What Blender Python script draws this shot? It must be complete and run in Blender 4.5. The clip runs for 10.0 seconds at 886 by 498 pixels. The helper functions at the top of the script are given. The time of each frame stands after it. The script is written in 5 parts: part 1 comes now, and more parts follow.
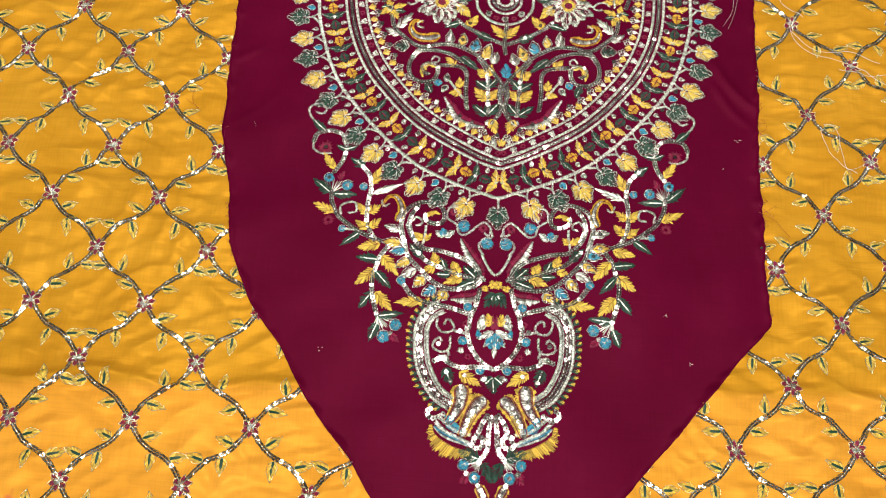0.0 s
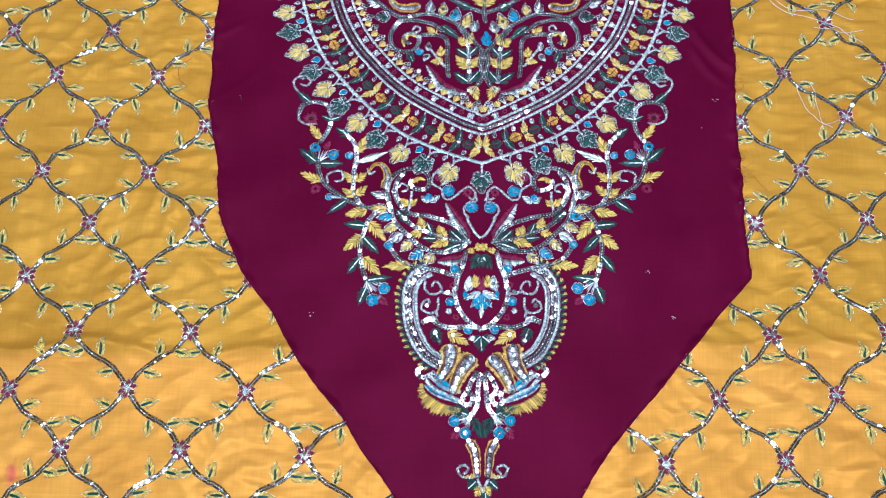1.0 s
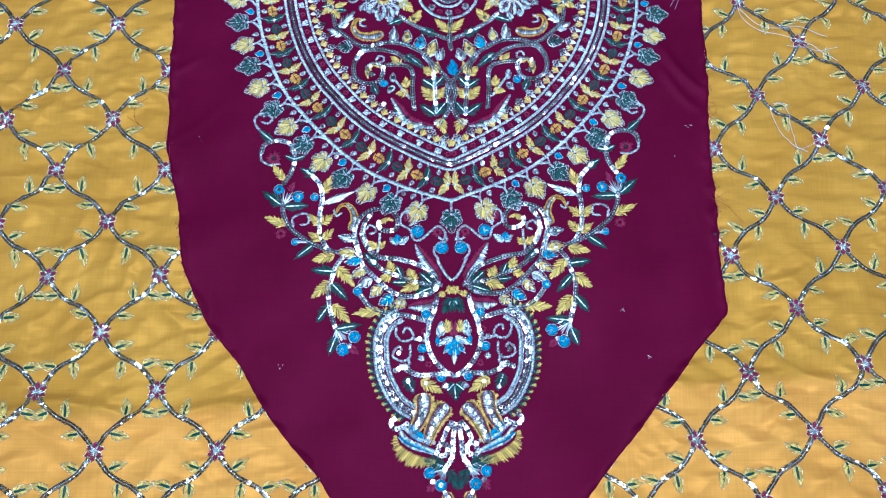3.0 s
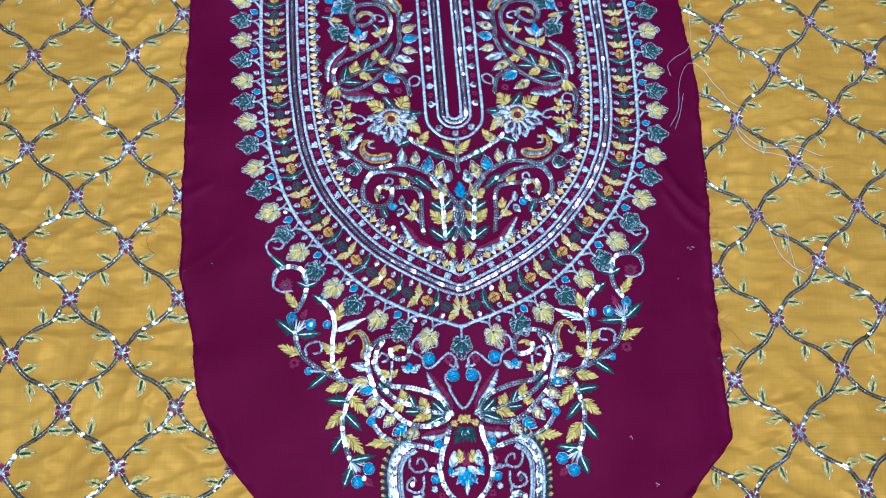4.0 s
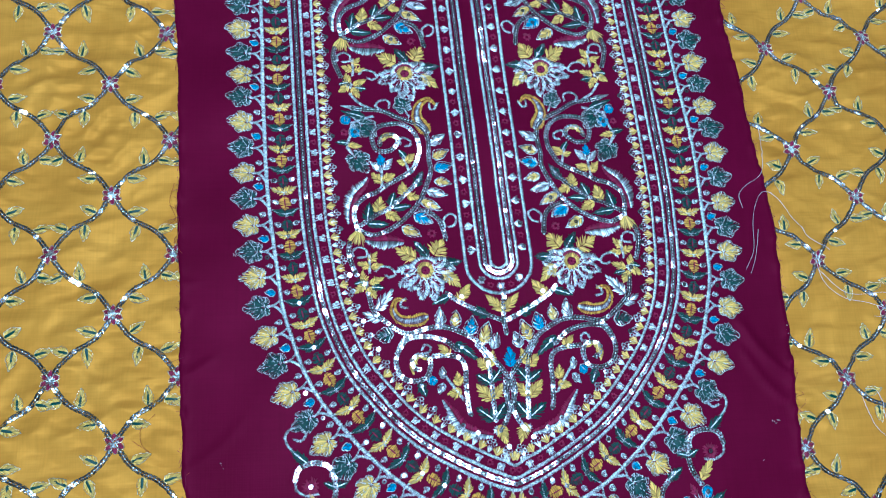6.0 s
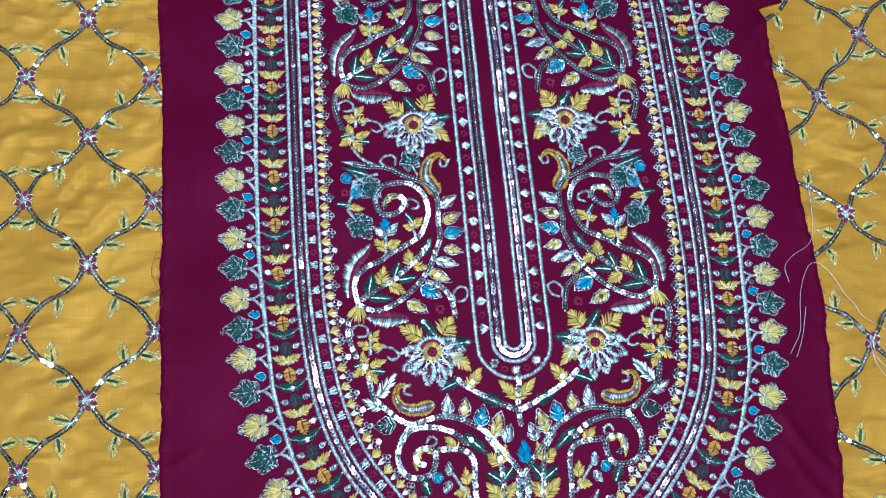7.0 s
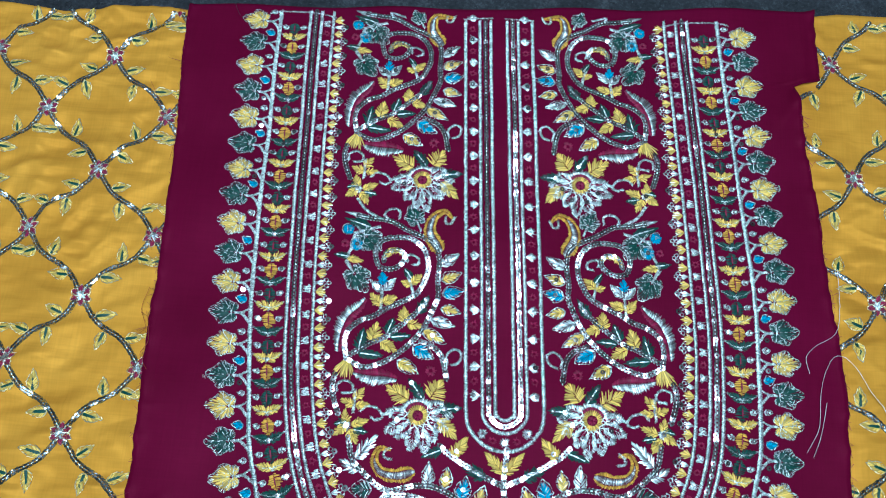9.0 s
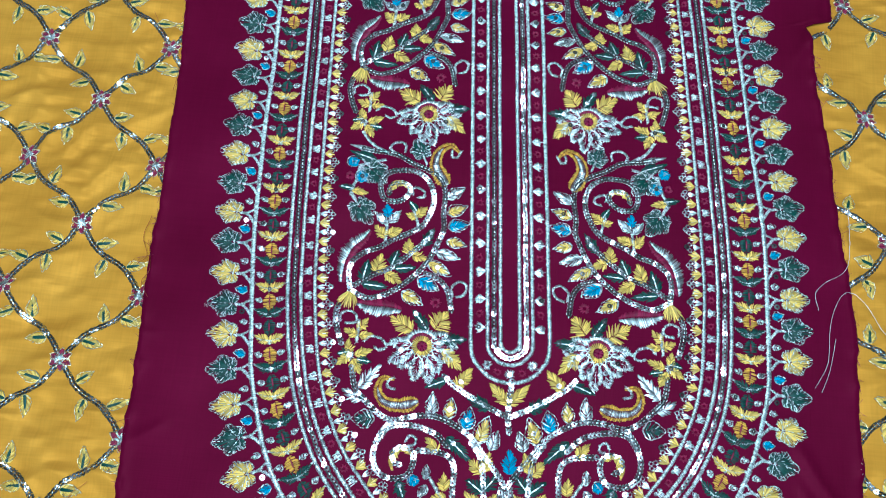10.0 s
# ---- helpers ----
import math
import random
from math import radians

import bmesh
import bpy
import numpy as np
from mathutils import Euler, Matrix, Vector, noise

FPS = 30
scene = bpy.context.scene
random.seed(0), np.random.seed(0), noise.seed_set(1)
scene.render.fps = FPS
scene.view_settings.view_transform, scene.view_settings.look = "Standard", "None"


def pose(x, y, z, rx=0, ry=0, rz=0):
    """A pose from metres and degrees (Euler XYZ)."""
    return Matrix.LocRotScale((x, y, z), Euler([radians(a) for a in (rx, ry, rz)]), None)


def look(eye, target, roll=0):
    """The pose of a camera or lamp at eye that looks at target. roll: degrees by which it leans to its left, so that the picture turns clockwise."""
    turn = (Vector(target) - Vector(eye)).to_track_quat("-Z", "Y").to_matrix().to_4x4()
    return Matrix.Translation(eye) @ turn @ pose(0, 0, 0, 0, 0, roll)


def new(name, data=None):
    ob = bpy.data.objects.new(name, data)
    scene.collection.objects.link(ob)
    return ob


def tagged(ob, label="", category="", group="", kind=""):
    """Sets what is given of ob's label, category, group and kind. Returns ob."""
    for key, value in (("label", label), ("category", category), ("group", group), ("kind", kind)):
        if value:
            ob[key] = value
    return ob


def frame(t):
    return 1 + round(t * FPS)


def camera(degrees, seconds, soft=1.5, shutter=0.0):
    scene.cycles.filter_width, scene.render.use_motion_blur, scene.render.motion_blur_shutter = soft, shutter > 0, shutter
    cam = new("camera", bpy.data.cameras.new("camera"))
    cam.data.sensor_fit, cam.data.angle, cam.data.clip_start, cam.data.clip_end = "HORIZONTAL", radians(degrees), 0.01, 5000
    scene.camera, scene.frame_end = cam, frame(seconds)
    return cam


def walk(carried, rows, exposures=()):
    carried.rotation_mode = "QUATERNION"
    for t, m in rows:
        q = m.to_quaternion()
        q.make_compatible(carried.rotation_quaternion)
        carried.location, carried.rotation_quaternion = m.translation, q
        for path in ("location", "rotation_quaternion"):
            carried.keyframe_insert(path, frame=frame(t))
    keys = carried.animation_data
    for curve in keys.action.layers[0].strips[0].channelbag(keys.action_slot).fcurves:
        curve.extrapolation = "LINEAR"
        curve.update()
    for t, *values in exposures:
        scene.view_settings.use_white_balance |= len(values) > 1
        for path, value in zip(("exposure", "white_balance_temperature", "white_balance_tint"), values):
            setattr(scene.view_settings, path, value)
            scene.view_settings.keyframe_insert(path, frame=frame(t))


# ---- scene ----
cam = camera(56.1, 10.0, soft=1.0)
PATH = [
    (0, (-0.03, -0.366, 0.508), (-0.047, 0.386, -1.345), 2.9),
    (0.5, (-0.009, -0.387, 0.511), (-0.035, 0.349, -1.349), 1.1),
    (1, (-0.022, -0.384, 0.513), (-0.03, 0.34, -1.351), 1.7),
    (1.5, (-0.031, -0.379, 0.517), (-0.041, 0.343, -1.348), 2.7),
    (2, (-0.014, -0.388, 0.51), (-0.01, 0.336, -1.354), 3.3),
    (2.2, (-0.006, -0.392, 0.507), (-0.017, 0.321, -1.361), 1.0),
    (3.3, (-0.023, -0.3, 0.531), (0.019, 0.33, -1.367), 3.8),
    (3.5, (-0.03, -0.285, 0.541), (0.015, 0.344, -1.357), 3.8),
    (4, (-0.034, -0.26, 0.554), (0.042, 0.405, -1.33), 6.2),
    (4.5, (-0.032, -0.224, 0.551), (0.058, 0.466, -1.324), 5.9),
    (5, (-0.064, -0.179, 0.53), (0.054, 0.486, -1.353), 8.5),
    (5.5, (-0.073, -0.141, 0.516), (0.069, 0.456, -1.388), 11.8),
    (6, (-0.087, -0.103, 0.507), (0.101, 0.476, -1.398), 16.2),
    (6.2, (-0.1, -0.08, 0.498), (0.122, 0.471, -1.411), 19.6),
    (7.3, (-0.064, -0.021, 0.473), (0.002, 0.476, -1.464), 8.6),
    (7.5, (-0.061, -0.025, 0.473), (-0.031, 0.487, -1.46), 6.0),
    (8, (-0.046, -0.02, 0.49), (-0.03, 0.558, -1.425), 5.6),
    (8.5, (-0.039, -0.015, 0.476), (-0.032, 0.638, -1.414), 4.7),
    (9, (-0.036, -0.026, 0.457), (-0.063, 0.632, -1.431), 2.0),
    (9.5, (-0.036, -0.047, 0.443), (-0.055, 0.594, -1.451), 2.7),
    (10, (-0.037, -0.058, 0.44), (-0.061, 0.591, -1.452), 2.9),
]
EXPOSURES = [(0, 0.2, 7600, 10), (0.5, 0.2, 6000, 11), (1.0, 0.18, 4900, 12), (2.0, 0.18, 4500, 9), (3.5, 0.12, 4150, 7), (6.0, 0.03, 4200, 4), (7.3, 0.06, 4500, -2), (8.0, 0.05, 4700, -5), (8.5, -0.06, 4700, -4), (9.0, 0.08, 4650, -4), (10.0, 0.14, 4650, -4)]
walk(cam, [(t, look(eye, target, roll)) for t, eye, target, roll in PATH], EXPOSURES)

# ---- world and lamps ----
world = bpy.data.worlds.new("world")
scene.world = world
world.use_nodes = True
sky = world.node_tree.nodes.new("ShaderNodeTexSky")
sky.sky_type, sky.sun_disc, sky.sun_elevation, sky.sun_rotation = "NISHITA", False, radians(40), radians(20)
world.node_tree.links.new(sky.outputs[0], world.node_tree.nodes["Background"].inputs[0])
world.node_tree.nodes["Background"].inputs[1].default_value = 0.1


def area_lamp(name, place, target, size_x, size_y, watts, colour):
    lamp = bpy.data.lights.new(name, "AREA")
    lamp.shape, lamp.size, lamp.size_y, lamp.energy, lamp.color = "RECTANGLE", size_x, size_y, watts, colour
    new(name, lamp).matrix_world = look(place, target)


# unseen overhead strip for the sequin glints, and an added fill light behind
area_lamp("overhead_glint_light", (0.0, 0.05, 2.48), (0.0, 0.05, 0.0), 0.14, 1.2, 58, (1.0, 0.97, 0.93))
area_lamp("added_fill_light", (0.0, -2.2, 1.15), (0.0, 0.0, 0.1), 1.3, 0.95, 26, (0.97, 0.98, 1.0))

# ---- materials ----
def material(name, colour, rough=0.6, metal=0.0):
    m = bpy.data.materials.new(name)
    m.use_nodes = True
    b = m.node_tree.nodes["Principled BSDF"]
    b.inputs["Base Color"].default_value = (*colour, 1)
    b.inputs["Roughness"].default_value = rough
    b.inputs["Metallic"].default_value = metal
    return m, m.node_tree, b


def link(t, a, i, b, j):
    t.links.new(a.outputs[i], b.inputs[j])


def node(t, kind, **values):
    n = t.nodes.new(kind)
    for key, value in values.items():
        n.inputs[key.replace("_", " ")].default_value = value
    return n


def ramp(t, stops):
    n = t.nodes.new("ShaderNodeValToRGB")
    while len(n.color_ramp.elements) < len(stops):
        n.color_ramp.elements.new(0.5)
    for e, (p, c) in zip(n.color_ramp.elements, stops):
        e.position, e.color = p, (*c, 1)
    return n


def cloth_material(name, dark, mid, light, rough, metal, slub=0.25, crease=0.5, lower_tint=None, stains=()):
    """Woven cloth: crossing threads, slubs and a cloudy uneven dye."""
    m, t, b = material(name, mid, rough)
    co = t.nodes.new("ShaderNodeTexCoord")
    cloud = node(t, "ShaderNodeTexNoise", Scale=14.0, Detail=5.0, Roughness=0.6)
    link(t, co, "Object", cloud, "Vector")
    tone = ramp(t, [(0.3, dark), (0.5, mid), (0.7, light)])
    link(t, cloud, "Fac", tone, "Fac")
    mapped = t.nodes.new("ShaderNodeMapping")
    mapped.inputs["Scale"].default_value = (25, 900, 1)
    link(t, co, "Object", mapped, "Vector")
    slubs = node(t, "ShaderNodeTexNoise", Scale=1.0, Detail=3.0)
    link(t, mapped, "Vector", slubs, "Vector")
    mapped2 = t.nodes.new("ShaderNodeMapping")
    mapped2.inputs["Scale"].default_value = (900, 25, 1)
    link(t, co, "Object", mapped2, "Vector")
    slubs2 = node(t, "ShaderNodeTexNoise", Scale=1.0, Detail=3.0)
    link(t, mapped2, "Vector", slubs2, "Vector")
    add = t.nodes.new("ShaderNodeMath")
    add.operation = "ADD"
    link(t, slubs, "Fac", add, 0)
    link(t, slubs2, "Fac", add, 1)
    shade = ramp(t, [(0.35, (0.72, 0.72, 0.72)), (0.65, (1.12, 1.12, 1.12))])
    half = t.nodes.new("ShaderNodeMath")
    half.operation = "MULTIPLY"
    half.inputs[1].default_value = 0.5
    link(t, add, 0, half, 0)
    link(t, half, 0, shade, "Fac")
    mix = t.nodes.new("ShaderNodeMixRGB")
    mix.blend_type, mix.inputs[0].default_value = "MULTIPLY", slub * 2
    link(t, tone, 0, mix, 1)
    link(t, shade, 0, mix, 2)
    # multiplies the cloth colour by a lighter tint below a slanted line
    if lower_tint:
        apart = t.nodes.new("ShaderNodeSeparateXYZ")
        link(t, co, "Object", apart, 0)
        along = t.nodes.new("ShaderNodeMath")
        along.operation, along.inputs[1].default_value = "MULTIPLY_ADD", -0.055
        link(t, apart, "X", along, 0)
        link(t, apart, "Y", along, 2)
        tint_edge = t.nodes.new("ShaderNodeMapRange")
        tint_edge.inputs["From Min"].default_value, tint_edge.inputs["From Max"].default_value = -0.256, -0.249
        link(t, along, 0, tint_edge, "Value")
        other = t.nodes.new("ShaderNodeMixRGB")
        other.blend_type, other.inputs[2].default_value = "MULTIPLY", (*lower_tint, 1)
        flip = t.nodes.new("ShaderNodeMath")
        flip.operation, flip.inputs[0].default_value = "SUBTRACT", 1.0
        link(t, tint_edge, 0, flip, 1)
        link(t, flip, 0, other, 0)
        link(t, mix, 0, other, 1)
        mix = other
    for where, size, colour in stains:
        gap = t.nodes.new("ShaderNodeVectorMath")
        gap.operation, gap.inputs[1].default_value = "DISTANCE", where
        link(t, co, "Object", gap, 0)
        rough_edge = node(t, "ShaderNodeTexNoise", Scale=160.0, Detail=4.0)
        link(t, co, "Object", rough_edge, "Vector")
        wob = t.nodes.new("ShaderNodeMath")
        wob.operation, wob.inputs[1].default_value = "MULTIPLY_ADD", size * 1.6
        link(t, rough_edge, "Fac", wob, 0)
        link(t, gap, "Value", wob, 2)
        mask = t.nodes.new("ShaderNodeMapRange")
        mask.inputs["From Min"].default_value, mask.inputs["From Max"].default_value = size * 1.5, size * 0.8
        mask.inputs["To Max"].default_value = 0.75
        link(t, wob, 0, mask, "Value")
        stained = t.nodes.new("ShaderNodeMixRGB")
        stained.inputs[2].default_value = (*colour, 1)
        link(t, mask, 0, stained, 0)
        link(t, mix, 0, stained, 1)
        mix = stained
    link(t, mix, 0, b, "Base Color")
    bump = node(t, "ShaderNodeBump", Strength=0.35, Distance=0.0004)
    link(t, half, 0, bump, "Height")
    spread = t.nodes.new("ShaderNodeMapping")
    spread.inputs["Scale"].default_value = (26, 62, 1)
    link(t, co, "Object", spread, "Vector")
    pressed = node(t, "ShaderNodeTexNoise", Scale=1.0, Detail=2.0, Roughness=0.5, Distortion=0.35)
    link(t, spread, "Vector", pressed, "Vector")
    rumple = node(t, "ShaderNodeBump", Strength=crease, Distance=0.004)
    link(t, pressed, "Fac", rumple, "Height")
    link(t, bump, 0, rumple, "Normal")
    link(t, rumple, 0, b, "Normal")
    b.inputs["Specular IOR Level"].default_value = 0.02
    b.inputs["Metallic"].default_value = metal
    return m


def thread_material(name, colour, rough=0.5, metal=0.0, vary=0.35):
    """Embroidery thread: each stitch has its own tone."""
    m, t, b = material(name, colour, rough, metal)
    geo = t.nodes.new("ShaderNodeNewGeometry")
    lo = tuple(c * (1 - vary) for c in colour)
    hi = tuple(min(1, c * (1 + vary * 0.6)) for c in colour)
    tone = ramp(t, [(0.0, lo), (0.45, tuple((a + b) / 2 for a, b in zip(lo, colour))), (1.0, hi)])
    link(t, geo, "Random Per Island", tone, "Fac")
    link(t, tone, 0, b, "Base Color")
    b.inputs["Specular IOR Level"].default_value = 0.3
    return m


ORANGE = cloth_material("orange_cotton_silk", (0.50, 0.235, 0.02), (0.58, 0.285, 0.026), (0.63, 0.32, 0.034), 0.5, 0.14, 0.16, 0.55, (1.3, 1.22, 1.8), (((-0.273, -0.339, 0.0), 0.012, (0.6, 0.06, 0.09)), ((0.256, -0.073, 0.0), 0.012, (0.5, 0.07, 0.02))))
MAROON = cloth_material("maroon_cotton_silk", (0.089, 0.0013, 0.019), (0.100, 0.0016, 0.0225), (0.113, 0.0020, 0.026), 0.5, 0.08, 0.12, 0.1)
SILVER = thread_material("silver_zari_thread", (0.63, 0.70, 0.68), 0.31, 0.88, 0.7)
GILT = thread_material("pale_gilt_thread", (0.72, 0.66, 0.42), 0.34, 0.7, 0.7)
YELLOW = thread_material("yellow_silk_thread", (0.74, 0.54, 0.10), 0.42, 0.0, 0.5)
GOLD = thread_material("golden_silk_thread", (0.64, 0.38, 0.04), 0.42, 0.0, 0.5)
GREEN = thread_material("dark_green_silk_thread", (0.008, 0.06, 0.044), 0.42, 0.0, 0.5)
BLUE = thread_material("turquoise_silk_thread", (0.015, 0.30, 0.48), 0.4, 0.0, 0.45)
RED = thread_material("maroon_silk_thread", (0.23, 0.008, 0.055), 0.42, 0.0, 0.45)
SEQUIN = thread_material("silver_sequin", (0.70, 0.72, 0.72), 0.17, 1.0, 0.45)
LINT = thread_material("pale_pink_thread", (0.62, 0.5, 0.5), 0.6)
FRAY = thread_material("red_fray_thread", (0.32, 0.06, 0.02), 0.6)
WHITE = thread_material("white_sewing_thread", (0.72, 0.7, 0.72), 0.5, 0.0, 0.15)
DARK = thread_material("dark_sewing_thread", (0.03, 0.03, 0.035), 0.6)
WOOL = thread_material("grey_carpet_wool", (0.06, 0.066, 0.074), 0.8, 0.0, 0.8)

# ---- the lie of the cloth ----
# the cut edges of the panel, from its foot to its top: y, x
LEFT = [(-0.5, 0.02), (-0.40, -0.018), (-0.345, -0.046), (-0.321, -0.066), (-0.298, -0.082), (-0.265, -0.112), (-0.234, -0.132), (-0.206, -0.155), (-0.168, -0.174),
        (-0.123, -0.182), (-0.085, -0.193), (-0.02, -0.197), (0.02, -0.199), (0.074, -0.203), (0.157, -0.206), (0.229, -0.212), (0.287, -0.217)]
RIGHT = [(-0.5, 0.021), (-0.40, 0.034), (-0.341, 0.063), (-0.310, 0.083), (-0.280, 0.108), (-0.217, 0.161), (-0.197, 0.178), (-0.174, 0.1762), (-0.126, 0.1775),
         (-0.079, 0.177), (-0.038, 0.181), (0.064, 0.184), (0.14, 0.179), (0.194, 0.174), (0.238, 0.170), (0.251, 0.167), (0.254, 0.183), (0.306, 0.184), (0.316, 0.176)]
WAVES = [(random.uniform(0, 6.28), random.uniform(0, 6.28), random.uniform(0.03, 0.11)) for _ in range(18)]
CREASES = [(random.uniform(0.0, 3.14), random.uniform(0, 6.28), random.uniform(0.014, 0.036)) for _ in range(9)]

CRINKLES = [(random.gauss(0.0, 0.25), random.uniform(0, 6.28), random.uniform(0.009, 0.022)) for _ in range(14)]


def gauss(a, width):
    return np.exp(-(a / width) ** 2)


def fold(x, y, x0, y0, x1, y1, width, height):
    """A soft ridge from one place to another."""
    dx, dy = x1 - x0, y1 - y0
    length = math.hypot(dx, dy)
    s = ((x - x0) * dx + (y - y0) * dy) / length
    d = (-(x - x0) * dy + (y - y0) * dx) / length
    ends = 1 / (1 + np.exp(-np.clip((np.minimum(s, length - s)) / (length * 0.06), -30, 30)))
    return height * gauss(d + 0.004 * np.sin(s * 60), width) * ends


def lie(x, y):
    """Height of the orange cloth over the carpet."""
    x, y = np.asarray(x, float), np.asarray(y, float)
    z = np.full_like(x, 0.002)
    for a, p, w in WAVES:
        z = z + 0.0028 * w * np.sin(2 * np.pi * (x * math.cos(a) + y * math.sin(a)) / w + p)
    return z


def lie_orange(x, y):
    x, y = np.asarray(x, float), np.asarray(y, float)
    z = np.zeros_like(x)
    for a, p, w in CREASES:
        s = x * math.cos(a) + y * math.sin(a)
        c = -x * math.sin(a) + y * math.cos(a)
        ridge = np.sin(2 * np.pi * (s / w + 0.35 * np.sin(c / (w * 2.3) + p)) + p)
        patch = np.clip(np.sin(x * 21 + p * 3) * np.sin(y * 17 + p * 5), 0, 1)
        z = z + 0.0008 * patch * ridge * np.abs(ridge) ** 1.5
    for a, p, w in CRINKLES:
        s = x * math.sin(a) + y * math.cos(a)
        c = x * math.cos(a) - y * math.sin(a)
        bend = s + w * 0.5 * np.sin(c / (w * 1.7) + p) + w * 0.22 * np.sin(c / (w * 0.7) + 2 * p)
        patch = np.clip(np.sin(c * 47 + p * 3 + 9 * s) * np.sin(s * 31 + p * 5 + 6 * c) - 0.15, 0, 1)
        z = z + 0.12 * w * patch * (1 - np.abs(np.sin(np.pi * bend / w + p)) ** 0.7)
    for f in FOLDS:
        z = z + fold(x, y, *f)
    under = np.minimum(x - np.interp(y, *zip(*LEFT)), np.interp(y, *zip(*RIGHT)) - x)
    under = np.where(y < -0.41, -1.0, under)
    return lie(x, y) + z * np.clip(1 - under / 0.008, 0, 1)


def lie_panel(x, y):
    x, y = np.asarray(x, float), np.asarray(y, float)
    z = lie(x, y) + 0.0012
    for f in PANEL_FOLDS:
        z = z + fold(x, y, *f)
    return z


FOLDS = [
    (-0.42, -0.262, -0.10, -0.262, 0.0035, 0.0034), (0.13, -0.240, 0.42, -0.244, 0.0035, 0.0036),
    (-0.40, 0.004, -0.20, 0.012, 0.007, 0.002), (-0.42, 0.10, -0.22, 0.125, 0.006, 0.0016),
    (-0.35, 0.06, -0.24, 0.05, 0.006, 0.0016), (-0.30, -0.155, -0.17, -0.162, 0.004, 0.0018),
    (-0.36, -0.20, -0.2, -0.19, 0.004, 0.0012), (0.2, 0.06, 0.4, 0.05, 0.006, 0.0015),
    (0.19, -0.18, 0.34, -0.2, 0.004, 0.0015), (-0.29, 0.24, -0.21, 0.2, 0.006, 0.0012),
    (0.19, 0.14, 0.3, 0.18, 0.006, 0.0015), (-0.3, -0.34, -0.14, -0.35, 0.006, 0.0012),
]
PANEL_FOLDS = [
    (0.150, 0.0, 0.182, -0.04, 0.003, 0.0024), (0.150, -0.02, 0.175, -0.05, 0.0025, 0.0016),
    (-0.20, -0.03, -0.18, -0.012, 0.0025, 0.001), (-0.19, -0.08, -0.16, -0.05, 0.003, 0.0005),
    (0.16, 0.23, 0.18, 0.30, 0.004, 0.002), (-0.22, 0.03, -0.19, 0.035, 0.002, 0.0006),
]


def axis_shift(v):
    return -0.066 * np.logaddexp(0, (v - 0.012) / 0.02) * 0.02 + 0.03 * np.logaddexp(0, (-0.16 - v) / 0.02) * 0.02


def on_panel(p):
    """From the pattern of the panel to the place where it lies."""
    p = np.asarray(p, float)
    x, y = p[:, 0] + axis_shift(p[:, 1]), p[:, 1] + 0.045 * p[:, 0]
    return np.stack([x, y, p[:, 2] + lie_panel(x, y)], 1)


def on_cloth(p):
    p = np.asarray(p, float)
    return np.stack([p[:, 0], p[:, 1], p[:, 2] + lie_orange(p[:, 0], p[:, 1])], 1)


# ---- stitches ----
STRAND = np.array([(0, 3, 2), (0, 2, 1), (3, 6, 5), (3, 5, 2), (2, 5, 4), (2, 4, 1), (6, 7, 5), (5, 7, 4)])
ring = [(i, (i + 1) % 8) for i in range(8)]
DISC = np.array([f for i, j in ring for f in ((i, j, 8 + j), (i, 8 + j, 8 + i), (i, 16 + i, 16 + j), (i, 16 + j, j))])
rng = np.random.default_rng(7)


class Work:
    """Stitches and sequins of one motif, sorted by material. Lengths in millimetres."""

    def __init__(self):
        self.sets = {}

    def add(self, mat, verts, faces):
        self.sets.setdefault(mat, []).append((verts.reshape(-1, 3) * 0.001, faces, verts.shape[1]))

    def strands(self, mat, a, b, r=0.3, h=0.45, z=0.0):
        a, b = np.atleast_2d(np.asarray(a, float)), np.atleast_2d(np.asarray(b, float))
        n = len(a)
        d = b - a
        length = np.maximum(np.hypot(d[:, 0], d[:, 1]), 1e-6)
        t = d / length[:, None]
        s = np.stack([-t[:, 1], t[:, 0]], 1)
        r = np.minimum(np.broadcast_to(r, (n,)), 0.4)[:, None] * rng.uniform(0.85, 1.15, (n, 1))
        hh = np.broadcast_to(h, (n,)) * rng.uniform(0.8, 1.25, n)
        hh = hh * (0.5 if mat is SILVER else 1.0)
        z = np.broadcast_to(z, (n,))
        v = np.zeros((n, 8, 3))
        p, q = a + d * 0.16, a + d * 0.84
        v[:, 0, :2], v[:, 7, :2] = a, b
        v[:, 1, :2], v[:, 2, :2], v[:, 3, :2] = p + s * r, p, p - s * r
        v[:, 4, :2], v[:, 5, :2], v[:, 6, :2] = q + s * r, q, q - s * r
        v[:, :, 2] = z[:, None] + 0.05
        v[:, 2, 2] += hh
        v[:, 5, 2] += hh
        self.add(mat, v, STRAND)

    def sequins(self, c, r=1.5, tilt=None, z=0.5, mat=None):
        c = np.atleast_2d(np.asarray(c, float))
        n = len(c)
        k = np.arange(8) * np.pi / 4
        ring_xy = np.stack([np.cos(k), np.sin(k)], 1)
        r = np.broadcast_to(r, (n,)) * rng.uniform(0.94, 1.06, n)
        tilt = np.zeros((n, 2)) if tilt is None else np.asarray(tilt, float)
        tilt = tilt + rng.normal(0, 0.075, (n, 2))
        v = np.zeros((n, 24, 3))
        for i, size, dz in ((0, 1.0, 0.0), (8, 0.33, 0.03), (16, 1.0, -0.2)):
            o = ring_xy[None] * r[:, None, None] * size
            v[:, i:i + 8, :2] = c[:, None] + o
            v[:, i:i + 8, 2] = z + dz + (o * tilt[:, None]).sum(2)
        self.add(mat or SEQUIN, v, DISC)


